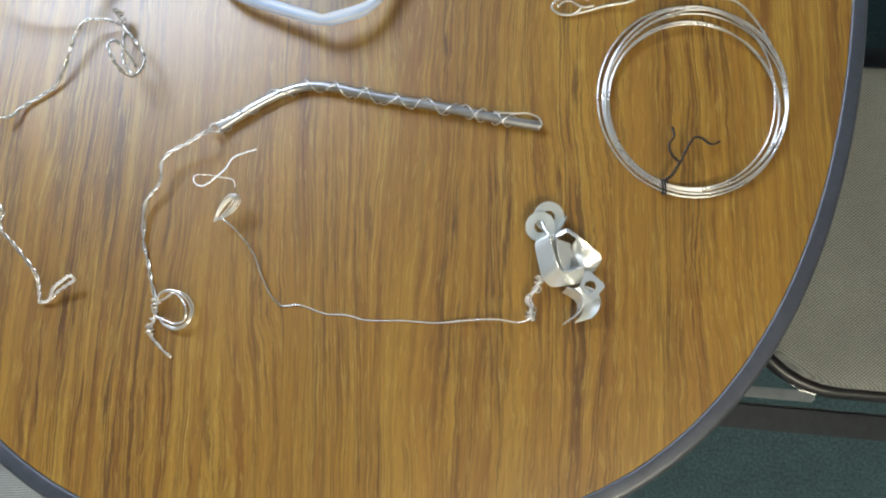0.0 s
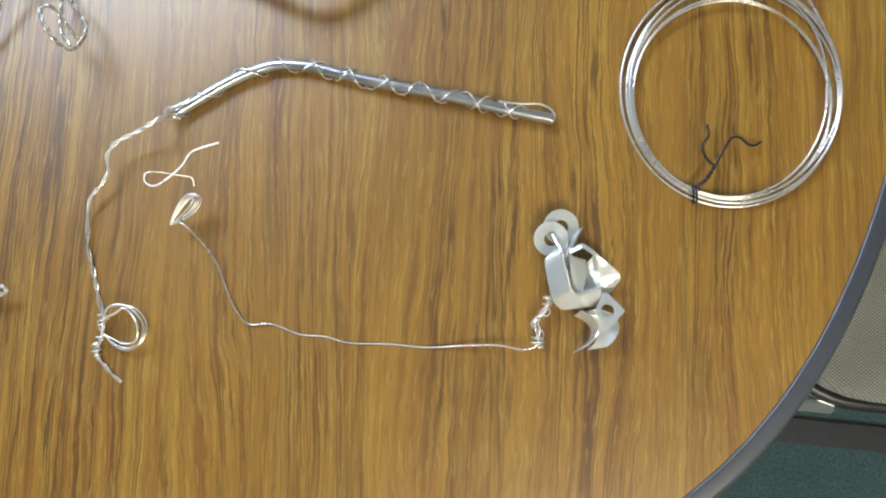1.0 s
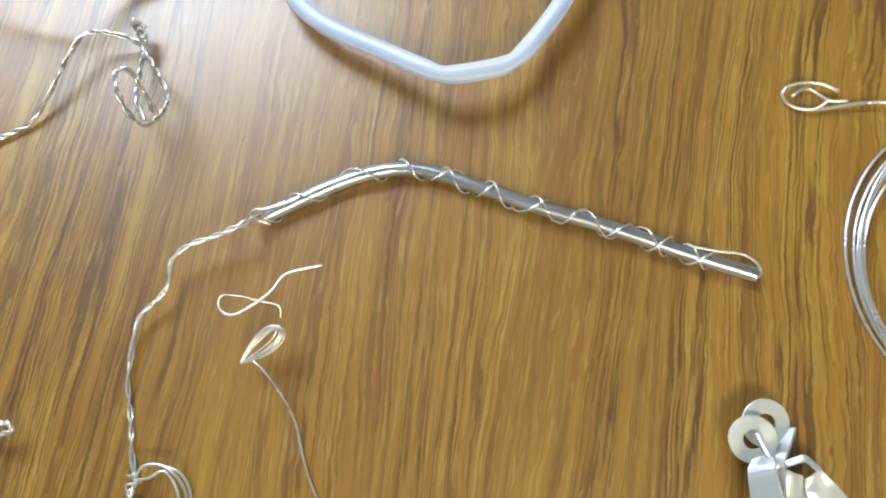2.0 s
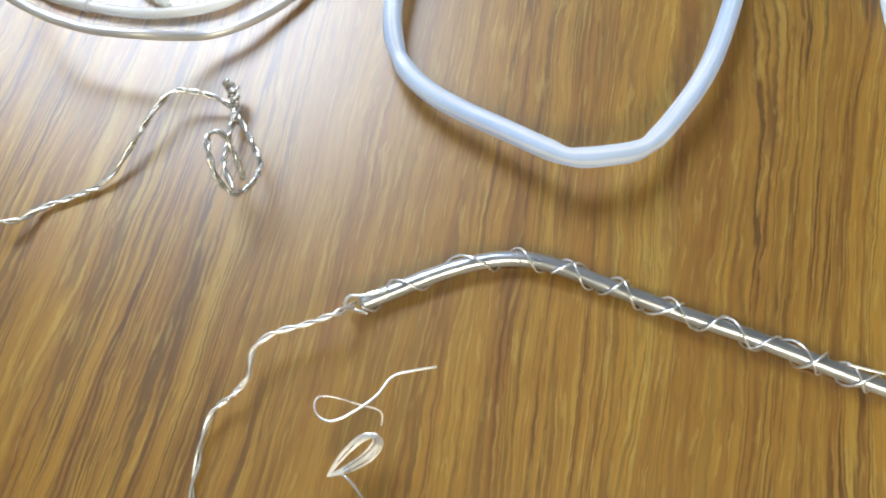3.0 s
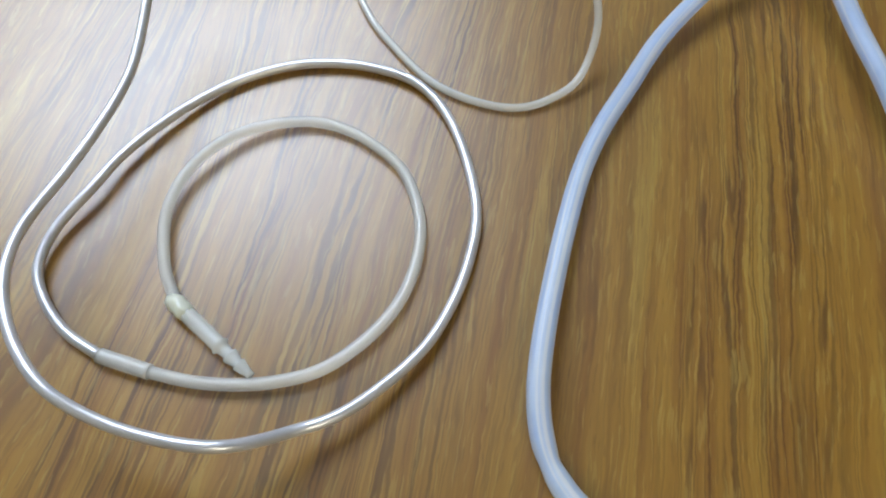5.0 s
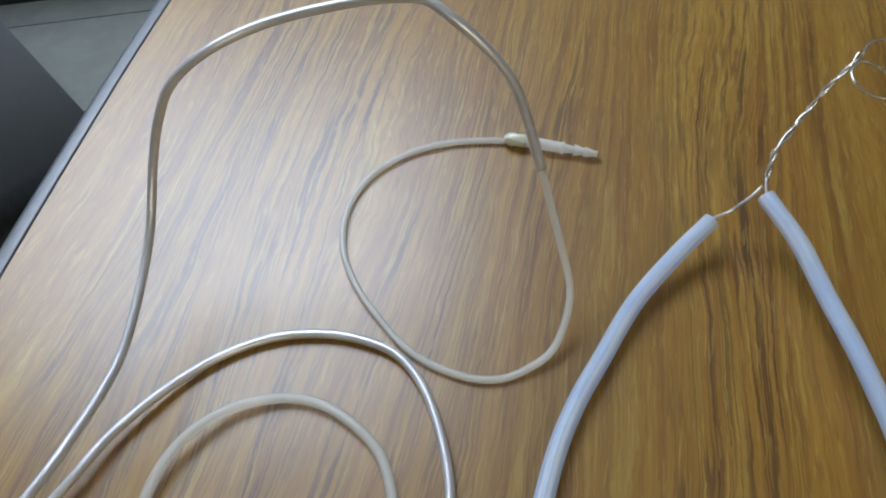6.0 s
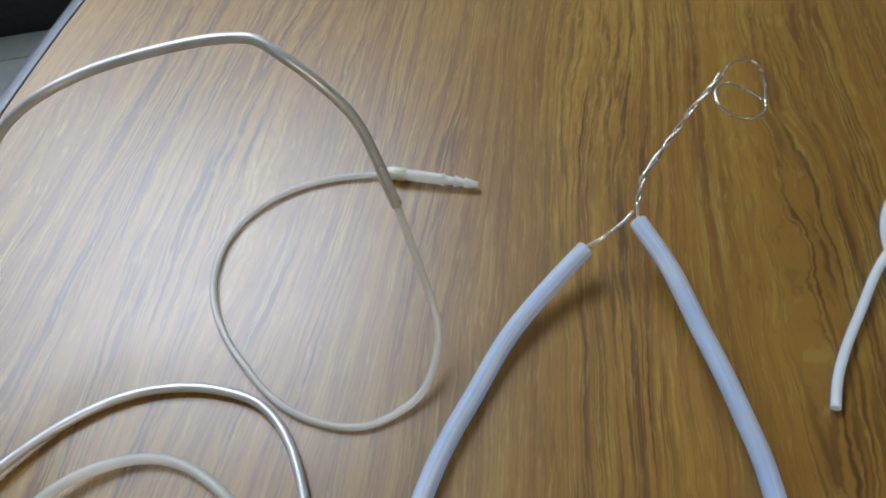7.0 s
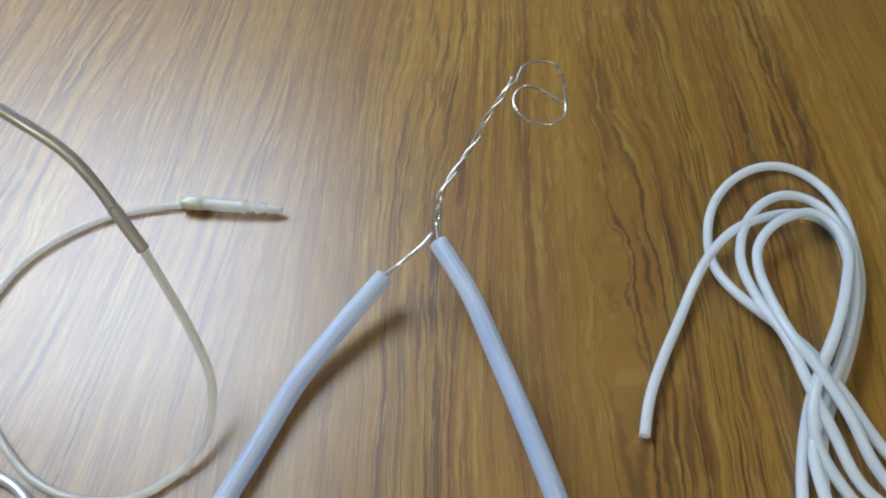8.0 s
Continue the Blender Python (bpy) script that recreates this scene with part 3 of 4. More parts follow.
# ---- hank of white silicone tubing ----
HANK_A = [(0.161, 0.578, 0.745), (0.167, 0.603, 0.745), (0.179, 0.632, 0.745), (0.196, 0.666, 0.745), (0.211, 0.697, 0.747), (0.224, 0.718, 0.752),
    (0.246, 0.742, 0.752), (0.27, 0.754, 0.752), (0.293, 0.761, 0.75), (0.314, 0.758, 0.748), (0.324, 0.744, 0.747), (0.326, 0.722, 0.746),
    (0.321, 0.696, 0.746), (0.306, 0.668, 0.746), (0.29, 0.641, 0.745), (0.273, 0.611, 0.745), (0.26, 0.58, 0.745), (0.251, 0.549, 0.745),
    (0.238, 0.47, 0.745), (0.23, 0.41, 0.745), (0.238, 0.364, 0.745), (0.252, 0.344, 0.745), (0.274, 0.338, 0.745), (0.305, 0.346, 0.746),
    (0.335, 0.39, 0.746), (0.345, 0.46, 0.747), (0.335, 0.52, 0.75), (0.302, 0.569, 0.753), (0.288, 0.603, 0.756), (0.274, 0.633, 0.758)]
HANK_B = [(0.261, 0.652, 0.756), (0.238, 0.68, 0.754), (0.227, 0.705, 0.75), (0.227, 0.734, 0.746), (0.236, 0.769, 0.745), (0.254, 0.796, 0.745),
    (0.28, 0.814, 0.745), (0.303, 0.815, 0.745), (0.322, 0.8, 0.745), (0.334, 0.77, 0.746), (0.333, 0.734, 0.748), (0.327, 0.697, 0.749),
    (0.314, 0.663, 0.75), (0.298, 0.631, 0.751), (0.281, 0.602, 0.751), (0.267, 0.572, 0.75), (0.254, 0.5, 0.75), (0.244, 0.43, 0.749),
    (0.252, 0.376, 0.748), (0.27, 0.355, 0.747), (0.292, 0.356, 0.747), (0.318, 0.39, 0.748), (0.328, 0.45, 0.75), (0.318, 0.51, 0.754),
    (0.283, 0.546, 0.752), (0.273, 0.576, 0.758), (0.264, 0.608, 0.762), (0.259, 0.64, 0.762), (0.25, 0.67, 0.758), (0.246, 0.699, 0.752)]
HANK_C = [(0.247, 0.721, 0.75), (0.255, 0.746, 0.752), (0.273, 0.769, 0.752), (0.295, 0.78, 0.75), (0.313, 0.773, 0.75), (0.324, 0.752, 0.752),
    (0.326, 0.724, 0.754), (0.318, 0.687, 0.756), (0.305, 0.654, 0.757), (0.288, 0.623, 0.758), (0.269, 0.592, 0.757), (0.259, 0.567, 0.754),
    (0.262, 0.5, 0.752), (0.256, 0.43, 0.75), (0.266, 0.385, 0.749), (0.284, 0.37, 0.748), (0.304, 0.392, 0.75), (0.312, 0.45, 0.753),
    (0.306, 0.52, 0.758), (0.29, 0.559, 0.758), (0.283, 0.584, 0.764), (0.27, 0.617, 0.768), (0.26, 0.643, 0.766), (0.255, 0.673, 0.762),
    (0.255, 0.701, 0.756), (0.259, 0.723, 0.754), (0.27, 0.739, 0.758), (0.288, 0.751, 0.758), (0.307, 0.757, 0.756), (0.318, 0.746, 0.756),
    (0.321, 0.721, 0.758), (0.31, 0.688, 0.762), (0.29, 0.645, 0.764), (0.268, 0.607, 0.764), (0.261, 0.58, 0.758), (0.267, 0.557, 0.752),
    (0.3, 0.5, 0.748), (0.345, 0.43, 0.746), (0.372, 0.38, 0.745), (0.374, 0.34, 0.745), (0.37, 0.304, 0.745)]
hank = thing("tubing_hank", "loose hank of thin white silicone tubing, looped and crossed", "tube")
hP = above(dense(np.vstack([HANK_A, HANK_B, HANK_C]), 0.003, 8), 0.0047)
cuts = [0, len(hP) // 3, 2 * len(hP) // 3, len(hP) - 1]
for name, i, j in zip(("free_end", "loop", "loop"), cuts, cuts[1:]):
    part(name, hose_mesh(hP[i:j + 1], 0.0036, 0.5, 12), WHITE_TUBE, hank)

# ---- bent aluminium rod wound with wire ----
ROD = [(-0.1, 0.1, 0.746), (-0.077, 0.115, 0.746), (-0.049, 0.133, 0.746), (-0.027, 0.143, 0.746), (-0.009, 0.149, 0.746), (0.015, 0.149, 0.746),
    (0.051, 0.141, 0.746), (0.104, 0.13, 0.746), (0.142, 0.124, 0.746), (0.179, 0.116, 0.746), (0.215, 0.108, 0.746), (0.253, 0.101, 0.746)]
TAIL = [(-0.093, 0.094, 0.767), (-0.109, 0.088, 0.765), (-0.128, 0.078, 0.761), (-0.149, 0.068, 0.758), (-0.158, 0.057, 0.755), (-0.157, 0.041, 0.753),
    (-0.164, 0.029, 0.751), (-0.174, 0.017, 0.749), (-0.177, 0.001, 0.746), (-0.176, -0.018, 0.744), (-0.176, -0.027, 0.743), (-0.168, -0.054, 0.742),
    (-0.162, -0.076, 0.742), (-0.156, -0.093, 0.742)]
rodthing = thing("wire_wrapped_rod", "bent aluminium rod wound with thin bright wire, twisted tail", "metal rod")
aP = above(dense(ROD, 0.003, 45), 0.0053)
part("rod", hose_mesh(aP, 0.0051, 0.74, 22), ALU, rodthing, "smooth bent aluminium rod")

_, sides, ups = frames(aP)
bend = np.linalg.norm(aP[:, :2] - (-0.009, 0.148), axis=1).argmin()
loop_a = np.linspace(0, 2 * math.pi, 25)
for q in range(8):          # ridges pressed in where the rod was bent
    at = bend + q * 0.85
    c = aP[int(at)] + (aP[int(at) + 1] - aP[int(at)]) * (at % 1)
    ridge = c + 0.0051 * (np.cos(loop_a)[:, None] * sides[int(at)] + np.sin(loop_a)[:, None] * ups[int(at)])
    part("ridge", rod_mesh(ridge, 0.00035, 5), ALU, rodthing)


def wound(P, radius, turns, phase, seed, u0=0.0, u1=1.0):
    """A wire wound round a line, its turns uneven."""
    rng = np.random.RandomState(seed)
    i0, i1 = int(u0 * (len(P) - 1)), int(u1 * (len(P) - 1))
    Q = dense(P[i0:i1 + 1], 0.0012, 0)
    _, N, B = frames(Q)
    n = len(Q)
    k = np.linspace(0, 1, 9)
    w = np.r_[0, np.cumsum(rng.uniform(0.6, 1.5, 8))]
    ang = phase + turns * 2 * math.pi * np.interp(np.linspace(0, 1, n), k, w / w[-1])
    r = radius + 0.0006 + 0.0012 * np.abs(np.sin(np.linspace(0, 11, n) + seed))
    return above(Q + r[:, None] * (np.cos(ang)[:, None] * N + np.sin(ang)[:, None] * B), 0.0009)


part("wrap_wire", rod_mesh(wound(aP, 0.0057, 9.5, 0.5, 2, 0.0, 0.93), 0.00075, 6), STEEL, rodthing)
part("wrap_wire", rod_mesh(wound(aP, 0.0057, -6.5, 1.1, 5, 0.36, 0.93), 0.00075, 6), STEEL, rodthing)
e = aP[-1]
hair = [aP[int(len(aP) * 0.86)] + (0, 0.004, 0.006), e + (-0.03, 0.012, 0.007), e + (-0.012, 0.012, 0.006), e + (-0.001, 0.006, 0.005),
        e + (0.001, 0.0, 0.004), e + (-0.003, -0.004, 0.004)]
part("wrap_wire", rod_mesh(dense(hair, 0.002, 2), 0.001, 6), STEEL, rodthing, "wire looped back at the rod's end")
eye = aP[0]
part("wrap_wire", rod_mesh(dense([eye + (0.006, -0.006, 0.003), eye + (-0.003, -0.005, 0.003), eye + (-0.010, -0.004, 0.002), eye + (-0.008, 0.003, 0.004),
                                  eye + (0.0, 0.004, 0.006), eye + (0.016, 0.012, 0.007)], 0.002, 1), 0.001, 6), STEEL, rodthing)
twisted(rodthing, np.vstack([aP[0] + (-0.004, -0.001, 0.0), TAIL[1:]]), 0.001, 0.034, STEEL, 2, 4)
TAIL_LOOP = [(-0.155, -0.093, 0.744), (-0.148, -0.085, 0.748), (-0.133, -0.082, 0.75), (-0.12, -0.088, 0.75), (-0.114, -0.101, 0.75), (-0.118, -0.115, 0.748),
    (-0.131, -0.121, 0.746), (-0.143, -0.118, 0.744), (-0.153, -0.108, 0.744)]
TAIL_END = [(-0.155, -0.09, 0.744), (-0.155, -0.106, 0.744), (-0.159, -0.119, 0.743), (-0.159, -0.128, 0.743), (-0.151, -0.137, 0.743), (-0.144, -0.144, 0.743),
    (-0.135, -0.151, 0.742)]
rng = np.random.RandomState(17)
ring = np.array(TAIL_LOOP)
mid = ring.mean(0)
for grow, lift, label in (((1.0, 1.0, 1), 0.0, "open wire loop at the tail"), ((0.90, 1.04, 1), 0.002, ""), ((0.74, 0.80, 1), 0.004, "")):
    jog = rng.uniform(-0.0022, 0.0022, ring.shape) * (1, 1, 0.6)
    turn = mid + (ring - mid) * grow + jog + (0, 0, lift)
    turn[0], turn[-1] = ring[0] + (0, 0, lift), ring[-1] + (0, 0, lift)
    part("strand", rod_mesh(above(dense(turn, 0.002, 1), 0.0009), 0.001, 6), STEEL, rodthing, label)
twisted(rodthing, TAIL_END, 0.0009, 0.02, STEEL, 2, 9)
for k, (r, n) in enumerate(((0.0040, 4), (0.0032, 5))):
    part("knot", rod_mesh(tangle(np.array(TAIL_END[:4]) + (0, 0, 0.002), r, n, 70 + k), 0.00085, 6), STEEL, rodthing, "wire wound into a tight knot")

# ---- twisted wire figure ----
TWIST = [(-0.218, 0.222, 0.75), (-0.232, 0.226, 0.753), (-0.248, 0.226, 0.757), (-0.26, 0.224, 0.758), (-0.268, 0.212, 0.758), (-0.276, 0.193, 0.754),
    (-0.284, 0.172, 0.749), (-0.295, 0.152, 0.744), (-0.313, 0.139, 0.743), (-0.331, 0.127, 0.744), (-0.34, 0.114, 0.749), (-0.35, 0.111, 0.755),
    (-0.358, 0.119, 0.761), (-0.363, 0.131, 0.766), (-0.371, 0.133, 0.769), (-0.379, 0.125, 0.772), (-0.375, 0.114, 0.774), (-0.363, 0.104, 0.775),
    (-0.349, 0.092, 0.777), (-0.339, 0.088, 0.778), (-0.335, 0.08, 0.778), (-0.339, 0.067, 0.778), (-0.343, 0.056, 0.778), (-0.338, 0.038, 0.777),
    (-0.333, 0.022, 0.776), (-0.325, 0.009, 0.775), (-0.317, -0.001, 0.774), (-0.32, -0.016, 0.773), (-0.3, -0.04, 0.769), (-0.278, -0.069, 0.764),
    (-0.273, -0.097, 0.761)]
TWIST_LOOP = [(-0.21, 0.212, 0.76), (-0.196, 0.195, 0.76), (-0.185, 0.178, 0.76), (-0.185, 0.161, 0.766), (-0.191, 0.15, 0.773), (-0.2, 0.154, 0.781),
    (-0.208, 0.168, 0.789), (-0.213, 0.182, 0.787), (-0.207, 0.186, 0.785), (-0.198, 0.176, 0.774), (-0.192, 0.165, 0.762)]
TWIST_FOOT = [(-0.285, -0.095, 0.744), (-0.274, -0.093, 0.746), (-0.267, -0.08, 0.75), (-0.256, -0.072, 0.754), (-0.245, -0.067, 0.758), (-0.241, -0.071, 0.756),
    (-0.25, -0.076, 0.753), (-0.26, -0.082, 0.75), (-0.271, -0.091, 0.746)]
figure = thing("twisted_wire", "long dull twisted wire bent in waves with a hanging loop", "wire")
twisted(figure, TWIST, 0.0011, 0.024, DULLWIRE, 2, 21)
twisted(figure, TWIST_LOOP, 0.00105, 0.021, DULLWIRE, 2, 22)
twisted(figure, TWIST_FOOT, 0.00105, 0.014, STEEL, 2, 23)
kn = np.array(TWIST[0])
up = [kn + (0.002, -0.012, 0.0), kn, kn + (-0.003, 0.009, 0.004), kn + (-0.006, 0.017, 0.006)]
for k, (r, n) in enumerate(((0.0042, 4), (0.0034, 5), (0.0046, 3))):
    part("knot", rod_mesh(tangle(up, r, n, 50 + k), 0.001, 6), DULLWIRE, figure, "wire wound into a tight knot")
twisted(figure, [kn, kn + (0.004, -0.025, 0.004), kn + (0.01, -0.05, 0.01), kn + (0.022, -0.066, 0.012)], 0.00105, 0.026, DULLWIRE, 2, 24)

# ---- coil of wire tied with black wire ----
coil = thing("wire_coil", "round coil of bright bare wire tied with black wire", "wire coil")
rng = np.random.RandomState(11)
TURNS = 7
off = np.array([(0, 0, 7, 0.1), (1, 2, 5, 0.3), (4, -1, 2, 0.5), (-1, -8, -2, 0.8), (1, -10, -3, 0.7), (6, 1, -1, 0.4), (3, 2, 4, 0.6), (0, 1, -5, 0.9), (2, 0, 0, 1.0)], float)
A = np.linspace(0.9, (TURNS + 0.3) * 2 * math.pi, TURNS * 130)
k = A / (2 * math.pi)
o = np.stack([np.interp(k, np.arange(TURNS + 2), off[:, c]) for c in range(4)], -1) * (0.0016, 0.0014, 0.0015, 1)
pinch = 0.5 + 0.5 * np.cos(A - radians(250))          # gathered at the tie
side, skew, ph = (np.interp(k, np.arange(TURNS + 2), v) for v in (rng.uniform(-1, 1, TURNS + 2), rng.uniform(-1, 1, TURNS + 2), rng.uniform(0, 6.3, TURNS + 2)))
rad = 0.099 + o[:, 2] * (1 - 0.35 * pinch) + (0.0056 * side * np.cos(A - ph) + 0.0036 * skew * np.cos(2 * A + ph)) * (1 - 0.85 * pinch)
cx = 0.4135 + o[:, 0] * (1 - 0.8 * pinch)
cy = 0.131 + o[:, 1] * (1 - pinch)
zz = TOP + 0.0018 + 0.0045 * (k / TURNS) + 0.009 * (1 - pinch) * np.abs(o[:, 3]) * (k / TURNS)
winding = np.stack([cx + 0.935 * rad * np.cos(A), cy + 1.02 * rad * np.sin(A), zz], -1)
part("winding", rod_mesh(winding, 0.0011, 7), STEEL, coil)
LOOSE = [(0.307, 0.248, 0.744), (0.296, 0.251, 0.746), (0.282, 0.251, 0.746), (0.269, 0.246, 0.745), (0.266, 0.24, 0.744), (0.271, 0.234, 0.743),
    (0.284, 0.231, 0.743), (0.303, 0.235, 0.743), (0.326, 0.241, 0.744), (0.35, 0.244, 0.746), (0.37, 0.252, 0.748), (0.392, 0.255, 0.75),
    (0.415, 0.252, 0.751), (0.431, 0.245, 0.752), (0.462, 0.24, 0.752), (0.487, 0.212, 0.75), (0.505, 0.175, 0.748)]
part("loose_end", rod_mesh(above(dense(LOOSE, 0.002, 2), 0.0013), 0.0013, 7), STEEL, coil, "loose wire end bent into an eye")
for bit in ([(0.272, 0.238, 0.748), (0.279, 0.244, 0.748), (0.285, 0.245, 0.748), (0.292, 0.242, 0.747), (0.3, 0.238, 0.747), (0.312, 0.239, 0.748)],
            [(0.286, 0.231, 0.743), (0.291, 0.232, 0.744), (0.296, 0.235, 0.746), (0.298, 0.238, 0.748)]):
    part("loose_end", rod_mesh(dense(bit, 0.002, 1), 0.0011, 6), STEEL, coil)
tx, ty = 0.381, 0.034
a1 = np.linspace(0, 2.2 * 2 * math.pi, 90)
tie = np.stack([tx + np.linspace(-0.003, 0.003, 90), ty + 0.0080 * np.cos(a1), TOP + 0.0055 + 0.0048 * np.sin(a1)], -1)
part("tie", rod_mesh(tie, 0.0010, 6), BLACKWIRE, coil, "black tie wire")
twisted(coil, [(tx, ty + 0.006, TOP + 0.01), (0.388, 0.045, TOP + 0.011), (0.397, 0.059, TOP + 0.012)], 0.0011, 0.012, BLACKWIRE, 2, 31, "tie")
part("tie", rod_mesh(dense([(0.397, 0.059, TOP + 0.012), (0.389, 0.066, TOP + 0.013), (0.386, 0.078, TOP + 0.013), (0.392, 0.087, TOP + 0.012), (0.391, 0.098, TOP + 0.01)], 0.002), 0.0013, 6), BLACKWIRE, coil)
part("tie", rod_mesh(dense([(0.397, 0.059, TOP + 0.012), (0.405, 0.075, TOP + 0.014), (0.413, 0.086, TOP + 0.012), (0.421, 0.086, TOP + 0.01), (0.428, 0.081, TOP + 0.008),
                            (0.434, 0.08, TOP + 0.006), (0.441, 0.084, TOP + 0.005)], 0.002), 0.0013, 6), BLACKWIRE, coil)

# ---- wire lead with a small bundle and a hook, tied to the clamp ----
HOOK = [(-0.042, 0.062, 0.789), (-0.055, 0.057, 0.791), (-0.065, 0.052, 0.792), (-0.071, 0.04, 0.794), (-0.08, 0.03, 0.796), (-0.094, 0.021, 0.795),
    (-0.103, 0.025, 0.794), (-0.104, 0.033, 0.792), (-0.093, 0.035, 0.788), (-0.081, 0.034, 0.782), (-0.069, 0.033, 0.776), (-0.068, 0.026, 0.772)]
LEAD = [(-0.0905, -0.0035, 0.753), (-0.083, -0.006, 0.755), (-0.063, -0.025, 0.751), (-0.051, -0.042, 0.748), (-0.043, -0.063, 0.745), (-0.032, -0.084, 0.743), (-0.021, -0.095, 0.742),
    (-0.002, -0.094, 0.741), (0.027, -0.103, 0.741), (0.049, -0.104, 0.741), (0.07, -0.109, 0.741), (0.108, -0.109, 0.741), (0.143, -0.111, 0.741),
    (0.178, -0.108, 0.744), (0.207, -0.107, 0.747), (0.23, -0.11, 0.75), (0.24, -0.106, 0.752), (0.243, -0.094, 0.753)]
lead = thing("wire_lead", "thin bright wire with a hooked end and a small wound bundle", "wire")
part("hook", rod_mesh(above(dense(HOOK, 0.002, 2), 0.0011), lambda u: 0.0008 - 0.00025 * (u > 0.55), 6), STEEL, lead)
part("lead", rod_mesh(above(dense(LEAD, 0.002, 2), 0.001), lambda u: 0.0009 * (1 + 0.14 * math.sin(61 * u) * math.sin(23 * u + 1)), 6), STEEL, lead)
BU = np.array([(-0.092, -0.005, 0.75), (-0.066, 0.022, 0.75), (-0.085, 0.013, 0.75), (-0.07, 0.001, 0.75)])
a2 = np.linspace(0, 7 * 2 * math.pi, 420)
rng = np.random.RandomState(3)
lap = a2 / (2 * math.pi)
wid = np.interp(lap, np.arange(9), [1.0, 0.55, 0.9, 0.3, 0.72, 0.42, 0.85, 0.2, 0.6])
lean = np.interp(lap, np.arange(9), [0.1, -0.35, 0.3, -0.1, -0.45, 0.2, 0.0, -0.3, 0.1])
reach = np.interp(lap, np.arange(9), [1.0, 0.93, 1.03, 0.97, 0.88, 1.0, 0.95, 1.04, 0.9])
along = (1 - np.cos(a2)) / 2 * reach
axl, axs = BU[1] - BU[0], (BU[3] - BU[2]) / 2
bund = BU[0] + (-0.003, -0.002, 0) + np.outer(along, axl) + np.outer(np.sin(a2) * wid * np.sqrt(np.clip(along, 0, 1)) * 1.2 + 1.0 * lean * along, axs)
bund[:, 2] += 0.004 + 0.004 * np.sin(a2 * 0.37) * along + 0.006 * along
part("wound_knot", rod_mesh(above(bund, 0.0009), 0.0006, 6), STEEL, lead, "wire wound into a small oval bundle")
WOUND = [(0.242, -0.107, 0.744), (0.242, -0.095, 0.746), (0.238, -0.087, 0.748), (0.243, -0.08, 0.749), (0.249, -0.073, 0.75), (0.25, -0.062, 0.752)]
twisted(lead, WOUND, 0.0010, 0.016, STEEL, 2, 41)


part("loop", rod_mesh(tangle(WOUND, 0.0055, 5, 6), 0.0009, 6), STEEL, lead, "loose wire loops")
part("loop", rod_mesh(tangle(WOUND, 0.0048, 4, 8), 0.0009, 6), STEEL, lead, "loose wire loops")

# ---- galvanised clamp with washers ----
clamp = thing("pipe_clamp", "crumpled galvanised steel strap clamp with two washers", "clamp")


def washer(centre, normal, outer, inner, thick=0.0018, label=""):
    c, nn = Vector(centre), Vector(normal).normalized()
    ax = nn.orthogonal().normalized()
    ay = nn.cross(ax)
    bm = bmesh.new()
    m = 40
    rows = [[bm.verts.new(c + nn * h + r * (math.cos(2 * math.pi * k / m) * ax + math.sin(2 * math.pi * k / m) * ay)) for k in range(m)]
            for r, h in ((inner, 0), (outer - 0.0005, 0), (outer, 0.0005), (outer, thick - 0.0005), (outer - 0.0005, thick), (inner, thick))]
    rows.append(rows[0])
    for u, v in zip(rows, rows[1:]):
        for k in range(m):
            bm.faces.new((u[k], u[(k + 1) % m], v[(k + 1) % m], v[k]))
    return part("washer", bm, WASHER, clamp, label, False)


washer((0.2605, 0.0005, 0.75), (0.05, -0.08, 1), 0.0160, 0.0063, 0.0018, "dull zinc washer")
washer((0.2515, -0.011, 0.754), (-0.12, -0.1, 1), 0.0156, 0.0063, 0.0018, "dull zinc washer")


def sheet(A, B, bulge=0.0, thick=0.0013, n=7, m=5):
    """A folded strip of sheet metal between two edge lines with matching folds, a little bowed across."""
    def spread(P):
        P = np.array(P, float)
        P = np.vstack([P[k] + (P[k + 1] - P[k]) * v for k in range(len(P) - 1) for v in np.arange(n) / n] + [P[-1]])
        for _ in range(3):
            P[1:-1] = 0.25 * P[:-2] + 0.5 * P[1:-1] + 0.25 * P[2:]
        return P
    A, B = spread(A), spread(B)
    out = np.cross(np.gradient(A, axis=0), B - A)
    out /= np.linalg.norm(out, axis=1)[:, None] + 1e-9
    out *= np.sign(out[:, 2:] + 1e-9)
    bm = bmesh.new()
    rows = [[bm.verts.new(a + (b - a) * v + o * bulge * math.sin(math.pi * v)) for v in np.linspace(0, 1, m)] for a, b, o in zip(A, B, out)]
    for u, w in zip(rows, rows[1:]):
        for q in range(m - 1):
            bm.faces.new((u[q], u[q + 1], w[q + 1], w[q]))
    bmesh.ops.recalc_face_normals(bm, faces=bm.faces)
    bmesh.ops.solidify(bm, geom=bm.faces[:], thickness=thick)
    return bm


OUTER = [(0.2510, -0.0235, 0.756), (0.2440, -0.0310, 0.766), (0.2515, -0.0660, 0.764), (0.2620, -0.0745, 0.752), (0.2950, -0.0690, 0.750)]
INNER = [(0.2595, -0.0190, 0.764), (0.2580, -0.0245, 0.776), (0.2665, -0.0560, 0.776), (0.2735, -0.0610, 0.768), (0.2945, -0.0540, 0.764)]
WELL = [(0.2640, -0.0240, 0.756), (0.2650, -0.0280, 0.757), (0.2715, -0.0530, 0.755), (0.2770, -0.0565, 0.754), (0.2930, -0.0515, 0.752)]
part("band", sheet(OUTER, INNER, 0.0004), ZINC, clamp, "bright bent strap, folded over", False)
